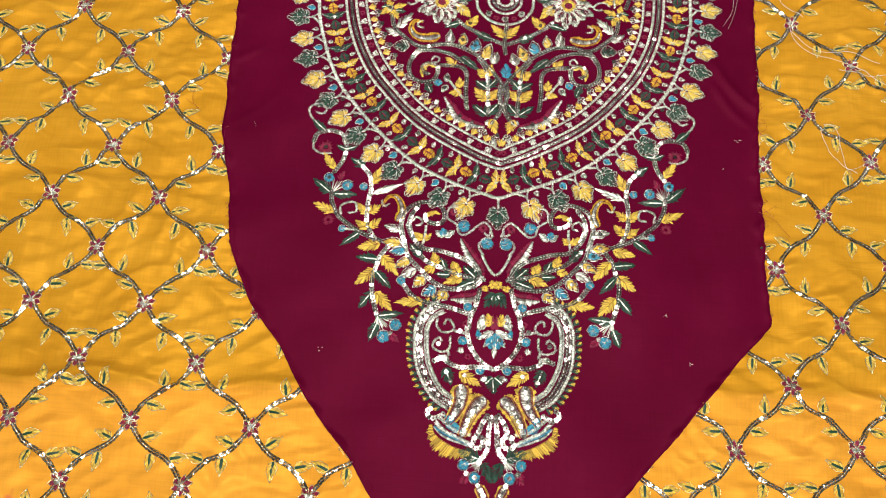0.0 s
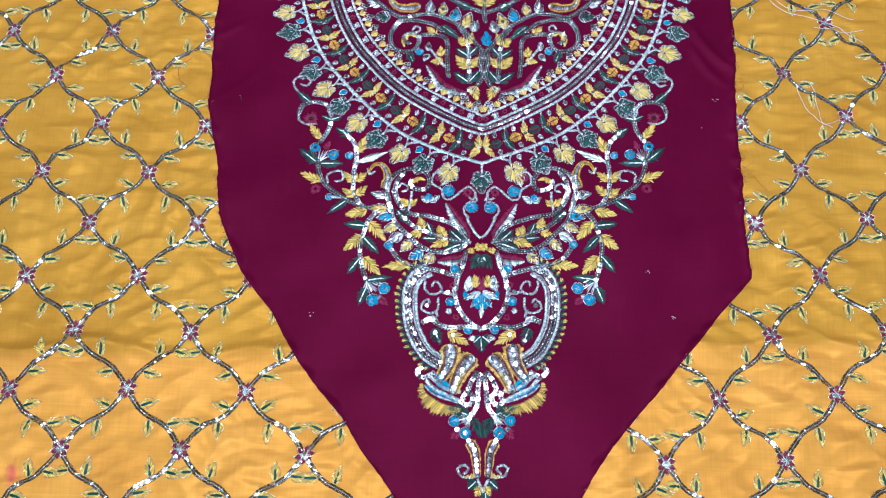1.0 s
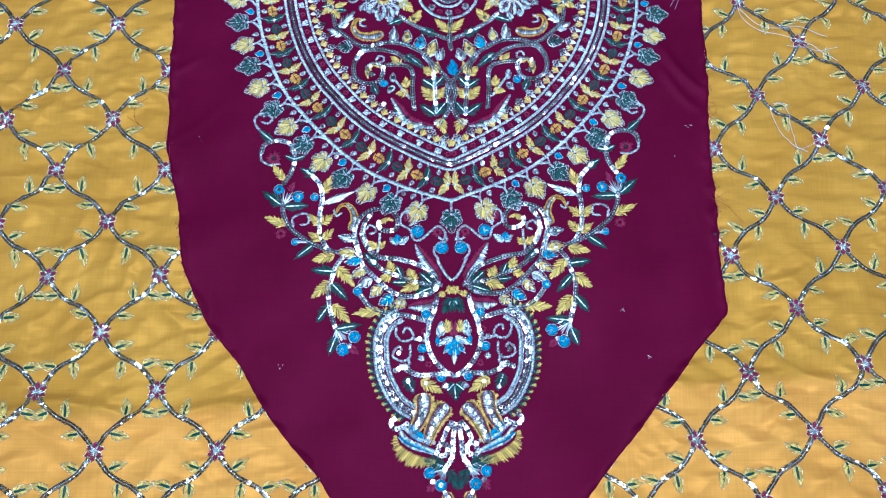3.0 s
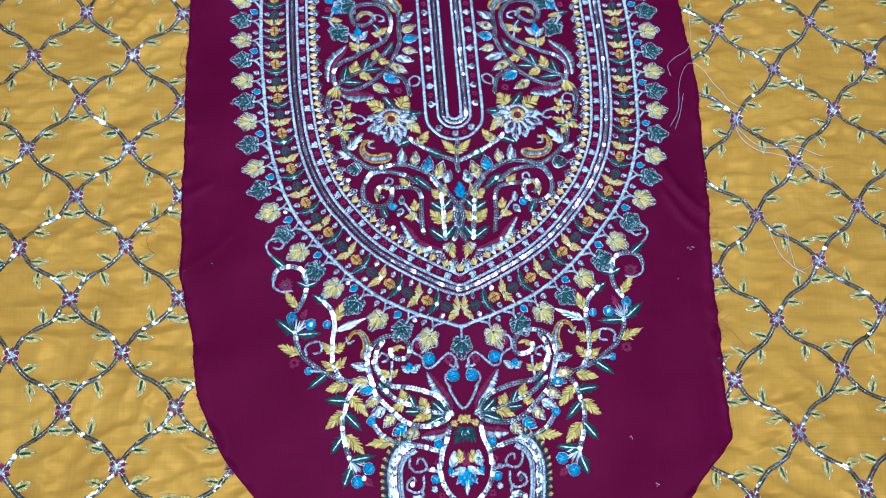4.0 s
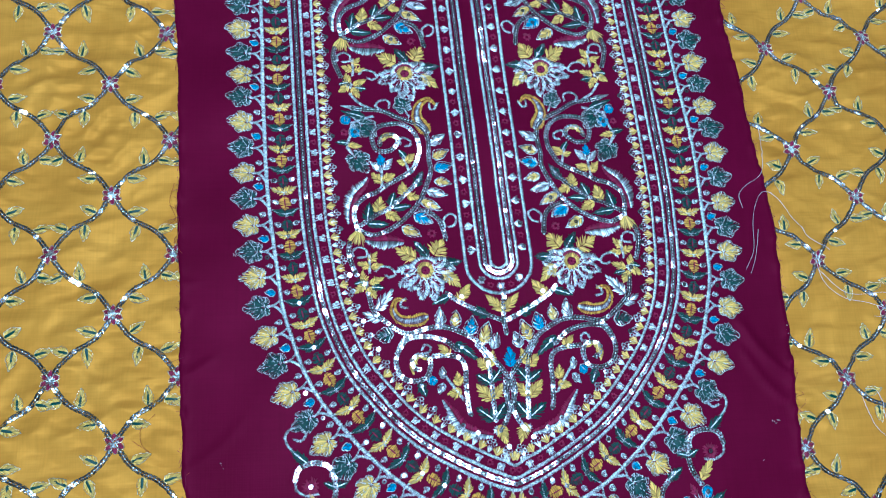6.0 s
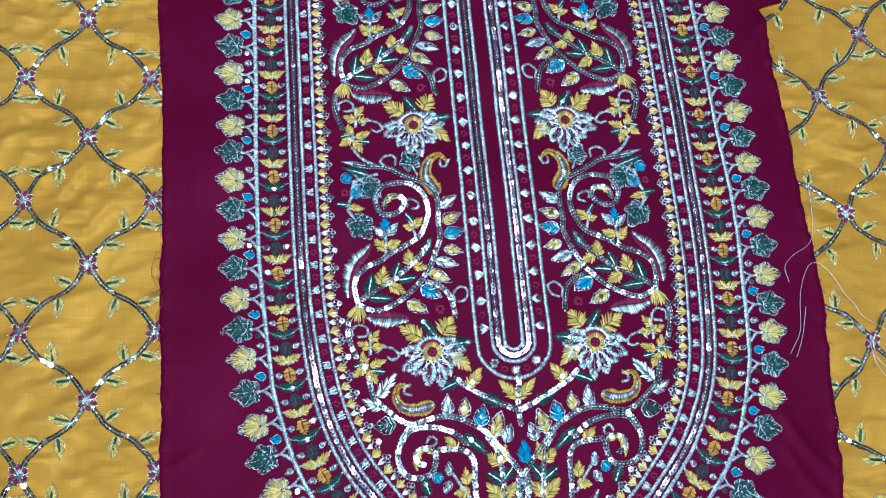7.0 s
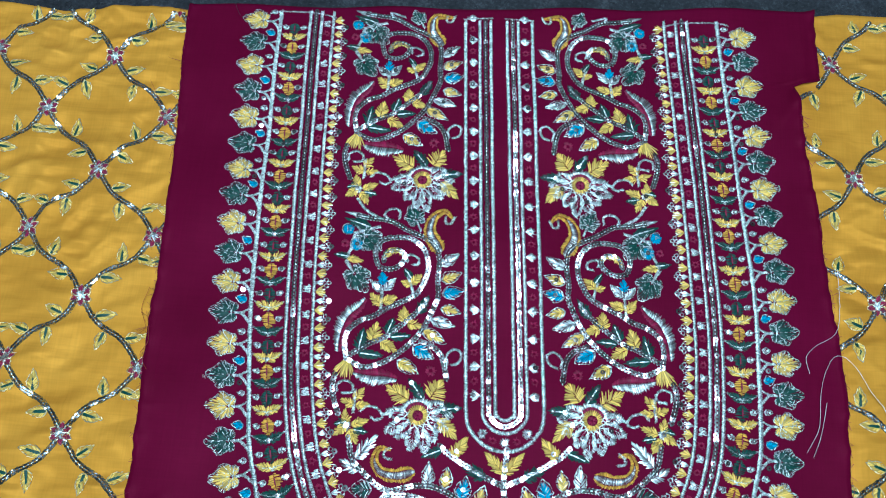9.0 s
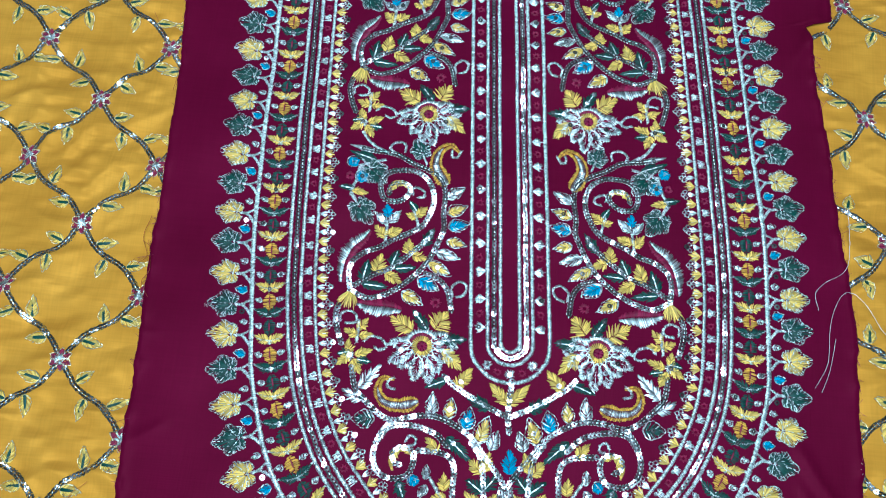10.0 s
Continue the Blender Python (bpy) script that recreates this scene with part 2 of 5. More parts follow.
def smooth(points, step=1.0):
    """An even row of places and their directions along a smooth curve through the points."""
    p = np.asarray(points, float)
    e = np.vstack([2 * p[0] - p[1], p, 2 * p[-1] - p[-2]])
    out = []
    u = np.linspace(0, 1, 12, endpoint=False)[:, None]
    for i in range(1, len(e) - 2):
        a, b, c, d = e[i - 1], e[i], e[i + 1], e[i + 2]
        out.append(0.5 * (2 * b + (c - a) * u + (2 * a - 5 * b + 4 * c - d) * u ** 2 + (3 * b - a - 3 * c + d) * u ** 3))
    q = np.vstack(out + [p[-1:]])
    s = np.r_[0, np.cumsum(np.hypot(*np.diff(q, axis=0).T))]
    at = np.linspace(0, s[-1], max(2, int(round(s[-1] / step)) + 1))
    q = np.stack([np.interp(at, s, q[:, 0]), np.interp(at, s, q[:, 1])], 1)
    t = np.gradient(q, axis=0)
    t /= np.maximum(np.hypot(t[:, 0], t[:, 1]), 1e-9)[:, None]
    return q, t


def normals(t):
    return np.stack([-t[:, 1], t[:, 0]], 1)


def offset(points, by, step=4.0):
    q, t = smooth(points, step)
    return q + normals(t) * by


def cord(w, points, width=2.0, mat=None, step=0.5, z=0.0):
    """A couched cord of fine slanting stitches with stray ends."""
    q, t = smooth(points, step)
    n = normals(t)
    mat = mat or SILVER
    for lean, r, up in ((0.55, 0.21, 0.0), (-0.15, 0.16, 0.25)):
        j = rng.normal(0, 0.15, (len(q), 2))
        reach = width / 2 * rng.uniform(0.75, 1.12, (len(q), 1))
        w.strands(mat, q + n * reach - t * width * lean + j, q - n * reach + t * width * lean + j, r, 0.62, z + up)


def sequin_row(w, points, r=1.5, step=2.5, thread=True):
    """A row of lapped sequins, each held by a stitch."""
    q, t = smooth(points, step)
    w.sequins(q + rng.normal(0, 0.12, q.shape), r, t * 0.09)
    if thread:
        w.strands(SILVER, q + t * (step / 2 - 0.75), q + t * (step / 2 + 0.75), 0.3, 0.35, 0.7)


def finish(w, name, parent, place, label="", keep=None):
    """Turns the stitches of one motif into a part, and its other threads into parts of that part."""
    main = None
    names = {"silver_zari_thread": "silver_thread", "pale_gilt_thread": "gilt_thread", "silver_sequin": "sequin", "yellow_silk_thread": "yellow_thread", "golden_silk_thread": "golden_thread",
             "dark_green_silk_thread": "green_thread", "turquoise_silk_thread": "blue_thread", "maroon_silk_thread": "maroon_thread"}
    order = sorted(w.sets.items(), key=lambda e: -sum(len(v) for v, f, n in e[1]))
    for mat, sets in order:
        verts, faces, flat, base = [], [], [], 0
        for v, f, n in sets:
            count = len(v) // n
            verts.append(v)
            faces.append((f[None] + (np.arange(count) * n)[:, None, None] + base).reshape(-1, 3))
            flat.append(np.full(count * len(f), n == 8))
            base += len(v)
        verts, faces, flat = np.vstack(verts), np.vstack(faces), np.concatenate(flat)
        if keep:
            ok, face_ok, base, fbase = [], [], 0, 0
            for v, f, n in sets:
                good = keep(v.reshape(-1, n, 3).mean(1))
                ok.append(np.repeat(good, n))
                face_ok.append(np.repeat(good, len(f)))
            ok, face_ok = np.concatenate(ok), np.concatenate(face_ok)
            if not ok.any():
                continue
            renumber = np.cumsum(ok) - 1
            verts, faces, flat = verts[ok], renumber[faces[face_ok]], flat[face_ok]
        verts = place(verts)
        mid = verts.mean(0)
        mesh = bpy.data.meshes.new(name)
        mesh.vertices.add(len(verts))
        mesh.vertices.foreach_set("co", (verts - mid).astype(np.float32).ravel())
        mesh.loops.add(len(faces) * 3)
        mesh.loops.foreach_set("vertex_index", faces.astype(np.int32).ravel())
        mesh.polygons.add(len(faces))
        mesh.polygons.foreach_set("loop_start", np.arange(0, len(faces) * 3, 3, dtype=np.int32))
        mesh.polygons.foreach_set("use_smooth", flat)
        mesh.update(calc_edges=True)
        mesh.materials.append(mat)
        if main is None:
            ob = main = new(name, mesh)
            ob.parent = parent
            ob.location = mid - np.array(parent.matrix_basis.translation)
            origin = mid
            if label:
                ob["label"] = label
        else:
            ob = new(names.get(mat.name, "thread"), mesh)
            ob["kind"] = "stuff"
            ob.parent = main
            ob.location = mid - origin
    return main


# ---- the floor ----
def grid_mesh(name, x, y, z, mat, skirt=0.0):
    """A sheet from rows of places, with a folded-down hem all round."""
    rows, cols = x.shape
    verts = np.stack([x.ravel(), y.ravel(), z.ravel()], 1)
    i = np.arange(rows * cols).reshape(rows, cols)
    faces = np.stack([i[:-1, :-1], i[:-1, 1:], i[1:, 1:], i[1:, :-1]], -1).reshape(-1, 4)
    if skirt:
        rim = np.concatenate([i[0, :-1], i[:-1, -1], i[-1, :0:-1], i[:0:-1, 0]])
        low = verts[rim].copy()
        low[:, 2] -= skirt
        k = np.arange(len(rim)) + len(verts)
        faces = np.vstack([faces, np.stack([rim, k, np.roll(k, -1), np.roll(rim, -1)], 1)])
        verts = np.vstack([verts, low])
    mesh = bpy.data.meshes.new(name)
    mesh.from_pydata(verts.tolist(), [], faces.tolist())
    mesh.polygons.foreach_set("use_smooth", [True] * len(faces))
    mesh.materials.append(mat)
    return new(name, mesh)


carpet_mat, ct, cb = material("charcoal_felt_carpet", (0.035, 0.042, 0.052), 0.95)
co = ct.nodes.new("ShaderNodeTexCoord")
fuzz = node(ct, "ShaderNodeTexNoise", Scale=420.0, Detail=6.0, Roughness=0.7)
patch = node(ct, "ShaderNodeTexNoise", Scale=45.0, Detail=4.0, Roughness=0.65)
link(ct, co, "Object", fuzz, "Vector")
link(ct, co, "Object", patch, "Vector")
both = ct.nodes.new("ShaderNodeMixRGB")
both.inputs[0].default_value = 0.4
link(ct, fuzz, "Fac", both, 1)
link(ct, patch, "Fac", both, 2)
tone = ramp(ct, [(0.36, (0.008, 0.0095, 0.012)), (0.52, (0.027, 0.031, 0.037)), (0.68, (0.085, 0.095, 0.105))])
link(ct, both, 0, tone, "Fac")
link(ct, tone, 0, cb, "Base Color")
lump = node(ct, "ShaderNodeBump", Strength=0.9, Distance=0.002)
link(ct, both, 0, lump, "Height")
link(ct, lump, 0, cb, "Normal")

gx, gy = np.meshgrid(np.linspace(-2.2, 2.2, 45), np.linspace(-2.2, 2.2, 45))
floor = grid_mesh("floor", gx, gy, np.zeros_like(gx) - 0.004, carpet_mat, 0.05)
tagged(floor, "charcoal grey felted carpet with short fuzzy pile", "carpet", kind="structure")

# room shell is added and unseen; dim grey keeps sequin reflections dark
wall_mat, wt, wb = material("grey_wall_paint", (0.2, 0.2, 0.2), 0.8)
wn = node(wt, "ShaderNodeTexNoise", Scale=6.0, Detail=5.0)
wr = ramp(wt, [(0.3, (0.17, 0.17, 0.175)), (0.7, (0.22, 0.22, 0.225))])
link(wt, wn, "Fac", wr, "Fac")
link(wt, wr, 0, wb, "Base Color")


def box(name, x0, x1, y0, y1, z0, z1, mat):
    bm = bmesh.new()
    bmesh.ops.create_cube(bm, size=1)
    for v in bm.verts:
        v.co = ((x0 + x1) / 2 + v.co.x * (x1 - x0), (y0 + y1) / 2 + v.co.y * (y1 - y0), (z0 + z1) / 2 + v.co.z * (z1 - z0))
    mesh = bpy.data.meshes.new(name)
    bm.to_mesh(mesh)
    bm.free()
    mesh.materials.append(mat)
    return new(name, mesh)


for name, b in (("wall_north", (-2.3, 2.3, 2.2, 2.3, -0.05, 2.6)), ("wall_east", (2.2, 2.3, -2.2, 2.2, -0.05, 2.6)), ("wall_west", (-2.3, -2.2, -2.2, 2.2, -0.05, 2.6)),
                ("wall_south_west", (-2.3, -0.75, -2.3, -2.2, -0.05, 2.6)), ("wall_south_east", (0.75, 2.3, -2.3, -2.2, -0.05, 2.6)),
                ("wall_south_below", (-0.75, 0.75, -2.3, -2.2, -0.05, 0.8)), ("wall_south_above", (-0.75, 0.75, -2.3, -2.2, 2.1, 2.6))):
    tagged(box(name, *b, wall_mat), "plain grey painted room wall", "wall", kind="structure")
# added window, out of view, so the fill light has an opening
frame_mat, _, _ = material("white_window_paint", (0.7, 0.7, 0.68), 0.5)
window = new("added_window_1")
tagged(window, "added unseen window for the fill light, white framed, in the grey wall", "window", kind="structure")
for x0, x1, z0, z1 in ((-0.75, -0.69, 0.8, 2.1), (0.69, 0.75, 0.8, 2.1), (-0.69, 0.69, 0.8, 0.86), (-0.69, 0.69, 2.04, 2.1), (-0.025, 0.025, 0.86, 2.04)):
    box("added_window_frame", x0, x1, -2.28, -2.22, z0, z1, frame_mat).parent = window
tagged(box("ceiling", -2.3, 2.3, -2.3, 2.3, 2.6, 2.7, wall_mat), "plain grey painted ceiling", "ceiling", kind="structure")

# ---- the orange cloth ----
gx, gy = np.meshgrid(np.linspace(-0.62, 0.62, 640), np.linspace(-0.62, 0.294, 500))
edge = (gy + 0.62) / 0.914
gy = gy + edge ** 12 * (0.054 * gx + 0.022 * np.maximum(gx, 0) - 0.0005 + 0.002 * np.sin(gx * 70) + 0.0015 * np.sin(gx * 31 + 1))
cloth = new("orange_cloth")
tagged(cloth, "mustard orange cloth with embroidered sequin trellis, spread on carpet", "cloth")
sheet = grid_mesh("sheet", gx, gy, lie_orange(gx, gy), ORANGE, 0.004)
sheet.parent = cloth

# ---- the maroon panel ----
vy = np.linspace(-0.42, 0.30, 361)
s = np.linspace(0, 1, 150)
ragged = 0.0001 * np.sin(vy * 941) + 0.0003 * np.sin(vy * 187 + 1) + 0.0004 * np.sin(vy * 71) + rng.normal(0, 0.0001, len(vy))
xl, xr = np.interp(vy, *zip(*LEFT)) + ragged, np.interp(vy, *zip(*RIGHT)) - ragged[::-1]
px = xl[:, None] + (xr - xl)[:, None] * s[None]
top = np.clip((vy + 0.42) / 0.72, 0, 1)[:, None] ** 10
py = vy[:, None] + top * (0.058 * px + 0.022 * np.maximum(px, 0) - 0.001 + 0.0012 * np.sin(px * 60))
panel = new("embroidered_panel")
tagged(panel, "maroon cut cloth yoke panel with silver zari, silk and sequin embroidery", "cloth panel")
pz = lie_panel(px, py)
inside = np.minimum(np.minimum(s, 1 - s)[None] * 60, 1.0)
lift = np.maximum(lie_orange(px, py) - lie(px, py), 0)
pz = np.maximum(pz + lift * (1 - inside), lie_orange(px, py) + 0.0006)
ground_cloth = grid_mesh("ground_cloth", px, py, pz, MAROON, 0.0012)
ground_cloth.parent = panel

# ---- trellis on the orange cloth ----
LATTICE = {
    "left": (((-0.231818, 0.036483, 0.002914, 0.000201, -3.5e-05, -1.9e-05), (-0.063413, 0.000323, -0.037674, -0.000273, 0.00011, 9e-05)), range(-6, 10)),
    "right": (((0.255259, 0.038236, 0.001894, 0.000471, 9.9e-05, -0.00011), (-0.07446, 0.00382, -0.039026, 4.5e-05, -0.00014, 2.6e-05)), range(-9, 7)),
}


def lattice(side, i, j):
    terms = (1, i, j, i * i, i * j, j * j)
    return np.array([sum(a * b for a, b in zip(c, terms)) for c in LATTICE[side][0]]) * 1000


def satin_leaf(w, base, tip, width, mat, rib=None, outline=None, n=None, jag=0.12, belly=0.72, slant=0.4):
    """A leaf of satin stitches that slant from the midrib to both margins."""
    base, tip = np.asarray(base, float), np.asarray(tip, float)
    d = tip - base
    length = math.hypot(*d)
    t = d / length
    m = np.array([-t[1], t[0]])
    n = n or max(6, int(length / 0.55))
    s = (np.arange(n) + 0.5) / n
    for side in (1, -1):
        e = np.clip(0.1 + 0.9 * s + rng.normal(0, 0.025, n), 0.04, 1.0)
        k = np.clip(e - slant * (0.35 + 0.55 * e), 0, 1)
        a = base + np.outer(k * length, t)
        half = width / 2 * np.sin(np.pi * e ** belly) ** 0.85
        b = base + np.outer(e * length * (1 + rng.normal(0, 0.03, n)), t) + np.outer(side * half * (1 + rng.normal(0, jag, n)), m)
        w.strands(mat, a, b, length / n * 0.55, 0.55)
    if rib:
        k = np.linspace(0.12, 0.75, max(3, n // 3))
        w.strands(rib, base + np.outer(k * length - 0.8, t) + rng.normal(0, 0.12, (len(k), 2)), base + np.outer(k * length + 0.9, t), 0.38, 0.3, 0.4)
    if outline:
        k = np.linspace(0, 1, max(5, int(length / 1.25)))
        rim = np.sin(np.pi * k ** belly) * width / 2 * 1.15
        for side in (1, -1):
            p = base + np.outer(k * length * 1.05, t) + np.outer(side * rim, m)
            a, b = p[:-1], p[1:]
            w.strands(outline, a + rng.normal(0, 0.25, a.shape), b + rng.normal(0, 0.25, a.shape), rng.uniform(0.18, 0.32, len(a)), 0.45, 0.3)


def inside_panel(x, y, margin=0.0):
    return (np.interp(y, *zip(*LEFT)) + margin < x) & (x < np.interp(y, *zip(*RIGHT)) - margin) & (y > -0.42)


def in_sight(p):
    """Stitches of the orange cloth that neither the panel covers nor the cut edge takes away."""
    return ~inside_panel(p[:, 0], p[:, 1], 0.0006) & (p[:, 1] < 0.291 + 0.054 * p[:, 0] + 0.022 * np.maximum(p[:, 0], 0))


def node_flower(c):
    w = Work()
    turn = rng.uniform(-0.2, 0.2)
    for k in range(6):
        a = turn + math.pi / 6 + k * math.pi / 3
        d = np.array([math.cos(a), math.sin(a)])
        satin_leaf(w, c + d * 1.4, c + d * 6.2, 3.8, RED, None, GILT, n=8)
    a = rng.uniform(0, 6.28, 20)
    w.strands(SILVER, c + rng.normal(0, 0.7, (20, 2)), c + np.stack([np.cos(a), np.sin(a)], 1) * rng.uniform(2, 3.6, (20, 1)), 0.3, 0.5, 0.6)
    finish(w, "trellis_flower", cloth, on_cloth, keep=in_sight)


def vine(a, b, upper):
    """One stem of the trellis between two flowers, with its leaves."""
    d = b - a
    k = np.linspace(0.07, 0.93, 9)
    pts = np.stack([a[0] + d[0] * k, a[1] + d[1] * (k + 0.085 * np.sin(2 * np.pi * k))], 1)
    w = Work()
    q, t = smooth(pts, 1.0)
    m = normals(t)
    for k in (1, -1):
        o = rng.normal(0, 0.12, (len(q), 1))
        w.strands(GREEN, q + m * (k * 1.2 + o) - t * 0.5, q + m * (k * 1.45 + o) + t * 0.5, 0.22, 0.3)
    sequin_row(w, pts, 1.42, 2.35)
    stem = finish(w, "vine", cloth, on_cloth, keep=in_sight)
    if stem is None:
        return
    sx = math.copysign(1, d[0])
    spots = ((0.22, -sx, -0.15, -1), (0.47, 0.12 * sx, 1, 1), (0.75, -sx, -0.1, -1)) if upper else ((0.25, sx, 0.3, 1), (0.42, -0.1 * sx, -1, -1), (0.72, sx, 0.25, 1))
    for k, lx, ly, side in spots:
        p = np.array([a[0] + d[0] * k, a[1] + d[1] * (k + 0.085 * math.sin(2 * math.pi * k))])
        g = np.array([lx, ly]) + rng.normal(0, 0.12, 2)
        g /= math.hypot(*g)
        p = p + np.array([0, side * 1.6]) + g * 0.3
        lw = Work()
        tip = p + g * rng.uniform(10.0, 11.8)
        satin_leaf(lw, p, tip, 5.4, YELLOW, None, GILT, jag=0.16, belly=0.66)
        side_step = np.array([-g[1], g[0]]) * 0.5
        for o in (-1, 0, 1):
            lw.strands(GREEN, p + side_step * o, p + (tip - p) * rng.uniform(0.55, 0.75) + side_step * o * 0.6, 0.4, 0.4, 0.45)
        finish(lw, "leaf", stem, on_cloth, keep=in_sight)


def trellis():
    for side, (_, cols) in LATTICE.items():
        for j in range(-10, 9):
            for i in cols:
                if (i + j) % 2:
                    continue
                a = lattice(side, i, j)
                if not (-420 < a[0] < 420 and -400 < a[1] < 312 + 0.05 * a[0]) or (a[0] < 0) != (side == "left"):
                    continue
                if not inside_panel(a[0] / 1000, a[1] / 1000, 0.008):
                    node_flower(a)
                for di in (-1, 1):
                    b = lattice(side, i + di, j + 1)
                    mid = (a + b) / 2000
                    if not inside_panel(*mid, 0.045):
                        vine(a, b, (j % 2 == 0) == (side == "right"))


trellis()

# ---- embroidery of the panel ----
BAND = [(-116.4, 292), (-117.4, 240), (-118.2, 180), (-118.6, 120), (-118.2, 80), (-116.6, 57), (-113.8, 33), (-110.5, 16), (-104.5, -2), (-94, -23), (-79.5, -42), (-68, -55), (-53, -68), (-34, -80), (-14, -90.5), (0, -95.5)]
OUTER = [(-139, 292), (-140, 240), (-141.5, 180), (-142.5, 120), (-141.8, 85), (-140, 60), (-138.5, 43), (-136.5, 22), (-132, 4), (-125, -17), (-115.5, -36), (-104, -51.5), (-92, -66), (-79, -79.5), (-68, -89), (-52, -100.5), (-30, -111), (-10, -118), (0, -121)]
COLOURS = {"yellow": YELLOW, "green": GREEN, "blue": BLUE, "maroon": RED, "silver": SILVER}
LIMIT = 294.0
LEAF_START = 13.0


def mirrored(points):
    p = np.asarray(points, float)
    p[-1, 0] = 0
    return np.vstack([p, p[-2::-1] * (-1, 1)])


def both(name, draw, *places, axis=False, lift=0.0):
    """Draws a motif on both halves of the panel, moved up by lift, unless it would pass the cut edge."""
    for side in ((1,) if axis else (1, -1)):
        moved = [np.atleast_2d(np.asarray(p, float)) * (side, 1) + (0, lift) for p in places]
        if max(p[:, 1].max() for p in moved) > LIMIT:
            moved = [np.minimum(p, (1e9, LIMIT)) for p in moved]
            if len(moved) == 2 and np.hypot(*(moved[0] - moved[1])[0]) < 3 or all((p[:, 1] >= LIMIT).all() for p in moved):
                continue
            keep = [p[p[:, 1] < LIMIT] if len(p) > 1 else p for p in moved]
            if min(len(p) for p in keep) == 0 or (len(moved[0]) > 1 and len(keep[0]) < 2):
                continue
            moved = keep
        w = Work()
        draw(w, side, *[p if len(p) > 1 else p[0] for p in moved])
        if w.sets:
            finish(w, name, panel, on_panel)


def leaf(base, tip, width, colour, outline=False, sequins=0, lift=0.0, axis=False, vein=True):
    def draw(w, side, b, t):
        if outline and colour == "green":
            length = math.hypot(*(t - b))
            lobed_leaf(w, b, (t - b) / length, length * 1.05, GREEN)
            cord(w, [b - (t - b) * 0.15, b + (t - b) * 0.3], 1.3)
            return
        satin_leaf(w, b, t, width * 0.86, COLOURS[colour], SILVER if vein and colour == "green" else None, SILVER if outline else None, n=max(6, int(math.hypot(*(t - b)) / 0.95)) if colour == "silver" else None, jag=0.2)
        if sequins:
            k = np.linspace(0.25, 0.75, sequins)[:, None]
            w.sequins(b + (t - b) * k, 1.35, z=1.0)
    both("leaf", draw, base, tip, lift=lift, axis=axis)


def bud(base, tip, width, colour, lift=0.0):
    """An outlined bud with a thin filling and one sequin."""
    width = width * 0.85

    def draw(w, side, b, t):
        length = math.hypot(*(t - b))
        if colour != "silver":
            satin_leaf(w, b + (t - b) * 0.1, b + (t - b) * 0.92, width * 0.86, COLOURS[colour], None, None, jag=0.2)
        satin_leaf(w, b, t, width, SILVER, None, SILVER, n=max(3, int(length / (1.1 if colour == "silver" else 2.2))), jag=0.1)
        if rng.random() < 0.45:
            w.sequins(b + (t - b) * 0.45, 1.3, z=1.1)
    both("bud", draw, base, tip, lift=lift)


def stem(points, sequins=True, width=1.9, r=1.55, lift=0.0, axis=False):
    def draw(w, side, p):
        if sequins:
            q, t = smooth(p, 0.9)
            m = normals(t)
            w.strands(SILVER, q[::2] + m[::2] * 1.6 - t[::2] * 0.6, q[::2] + m[::2] * 1.1 + t[::2] * 0.7, 0.24, 0.4)
            w.strands(SILVER, q[::2] - m[::2] * 1.6 - t[::2] * 0.6, q[::2] - m[::2] * 1.1 + t[::2] * 0.7, 0.24, 0.4)
            sequin_row(w, p, min(r, 1.45), 2.15)
        else:
            cord(w, p, width)
    both("stem", draw, points, lift=lift, axis=axis)


def curl(points, lift=0.0, width=1.7):
    both("curl", lambda w, side, p: cord(w, p, width, step=0.7), points, lift=lift)


def tuft(w, c, r, mat, n=None, hole=0.12, ragged=0.6):
    n = n or int(16 + r * 8)
    a = np.linspace(0, 2 * np.pi, n, endpoint=False) + rng.normal(0, 0.06, n)
    d = np.stack([np.cos(a), np.sin(a)], 1)
    w.strands(mat, c + d * r * hole, c + d * r * rng.uniform(ragged, 1.15, (n, 1)), np.minimum(2.2 * r / n + 0.1, 0.3), 0.6)


def dot(centre, r, colour, sequin=False, lift=0.0):
    def draw(w, side, c):
        tuft(w, c, r * (1.02 if colour == "blue" else 1.0), COLOURS[colour], int(26 + r * 10) if colour == "blue" else None, 0.3 if colour == "maroon" else 0.1, 0.85 if colour == "blue" else 0.6)
        if colour == "blue":
            a = np.linspace(rng.uniform(0, 2), rng.uniform(4, 6.5), 12)
            p = c + np.stack([np.cos(a), np.sin(a)], 1) * r * 1.1
            w.strands(SILVER, p[:-1], p[1:] + rng.normal(0, 0.2, (11, 2)), 0.2, 0.5, 0.5)
            w.strands(SILVER, c + rng.normal(0, r * 0.3, (5, 2)), c + rng.normal(0, r * 0.45, (5, 2)), 0.2, 0.4, 0.6)
        if sequin:
            w.sequins(c, 1.4, z=0.9)
    both("dot", draw, centre, lift=lift)


def fan_strands(w, base, tip, spread, mat, n=11, jag=0.12):
    d = tip - base
    length = math.hypot(*d)
    a0 = math.atan2(d[1], d[0])
    a = a0 + np.linspace(-spread / 2, spread / 2, n) + rng.normal(0, 0.04, n)
    k = length * (1 - 0.2 * np.abs(np.linspace(-1, 1, n)) ** 2) * (1 + rng.normal(0, jag, n))
    w.strands(mat, base + rng.normal(0, 0.2, (n, 2)), base + np.stack([np.cos(a), np.sin(a)], 1) * k[:, None], np.minimum(spread * length / n * 0.5, 0.26 if mat is SILVER else 0.36), 0.5)


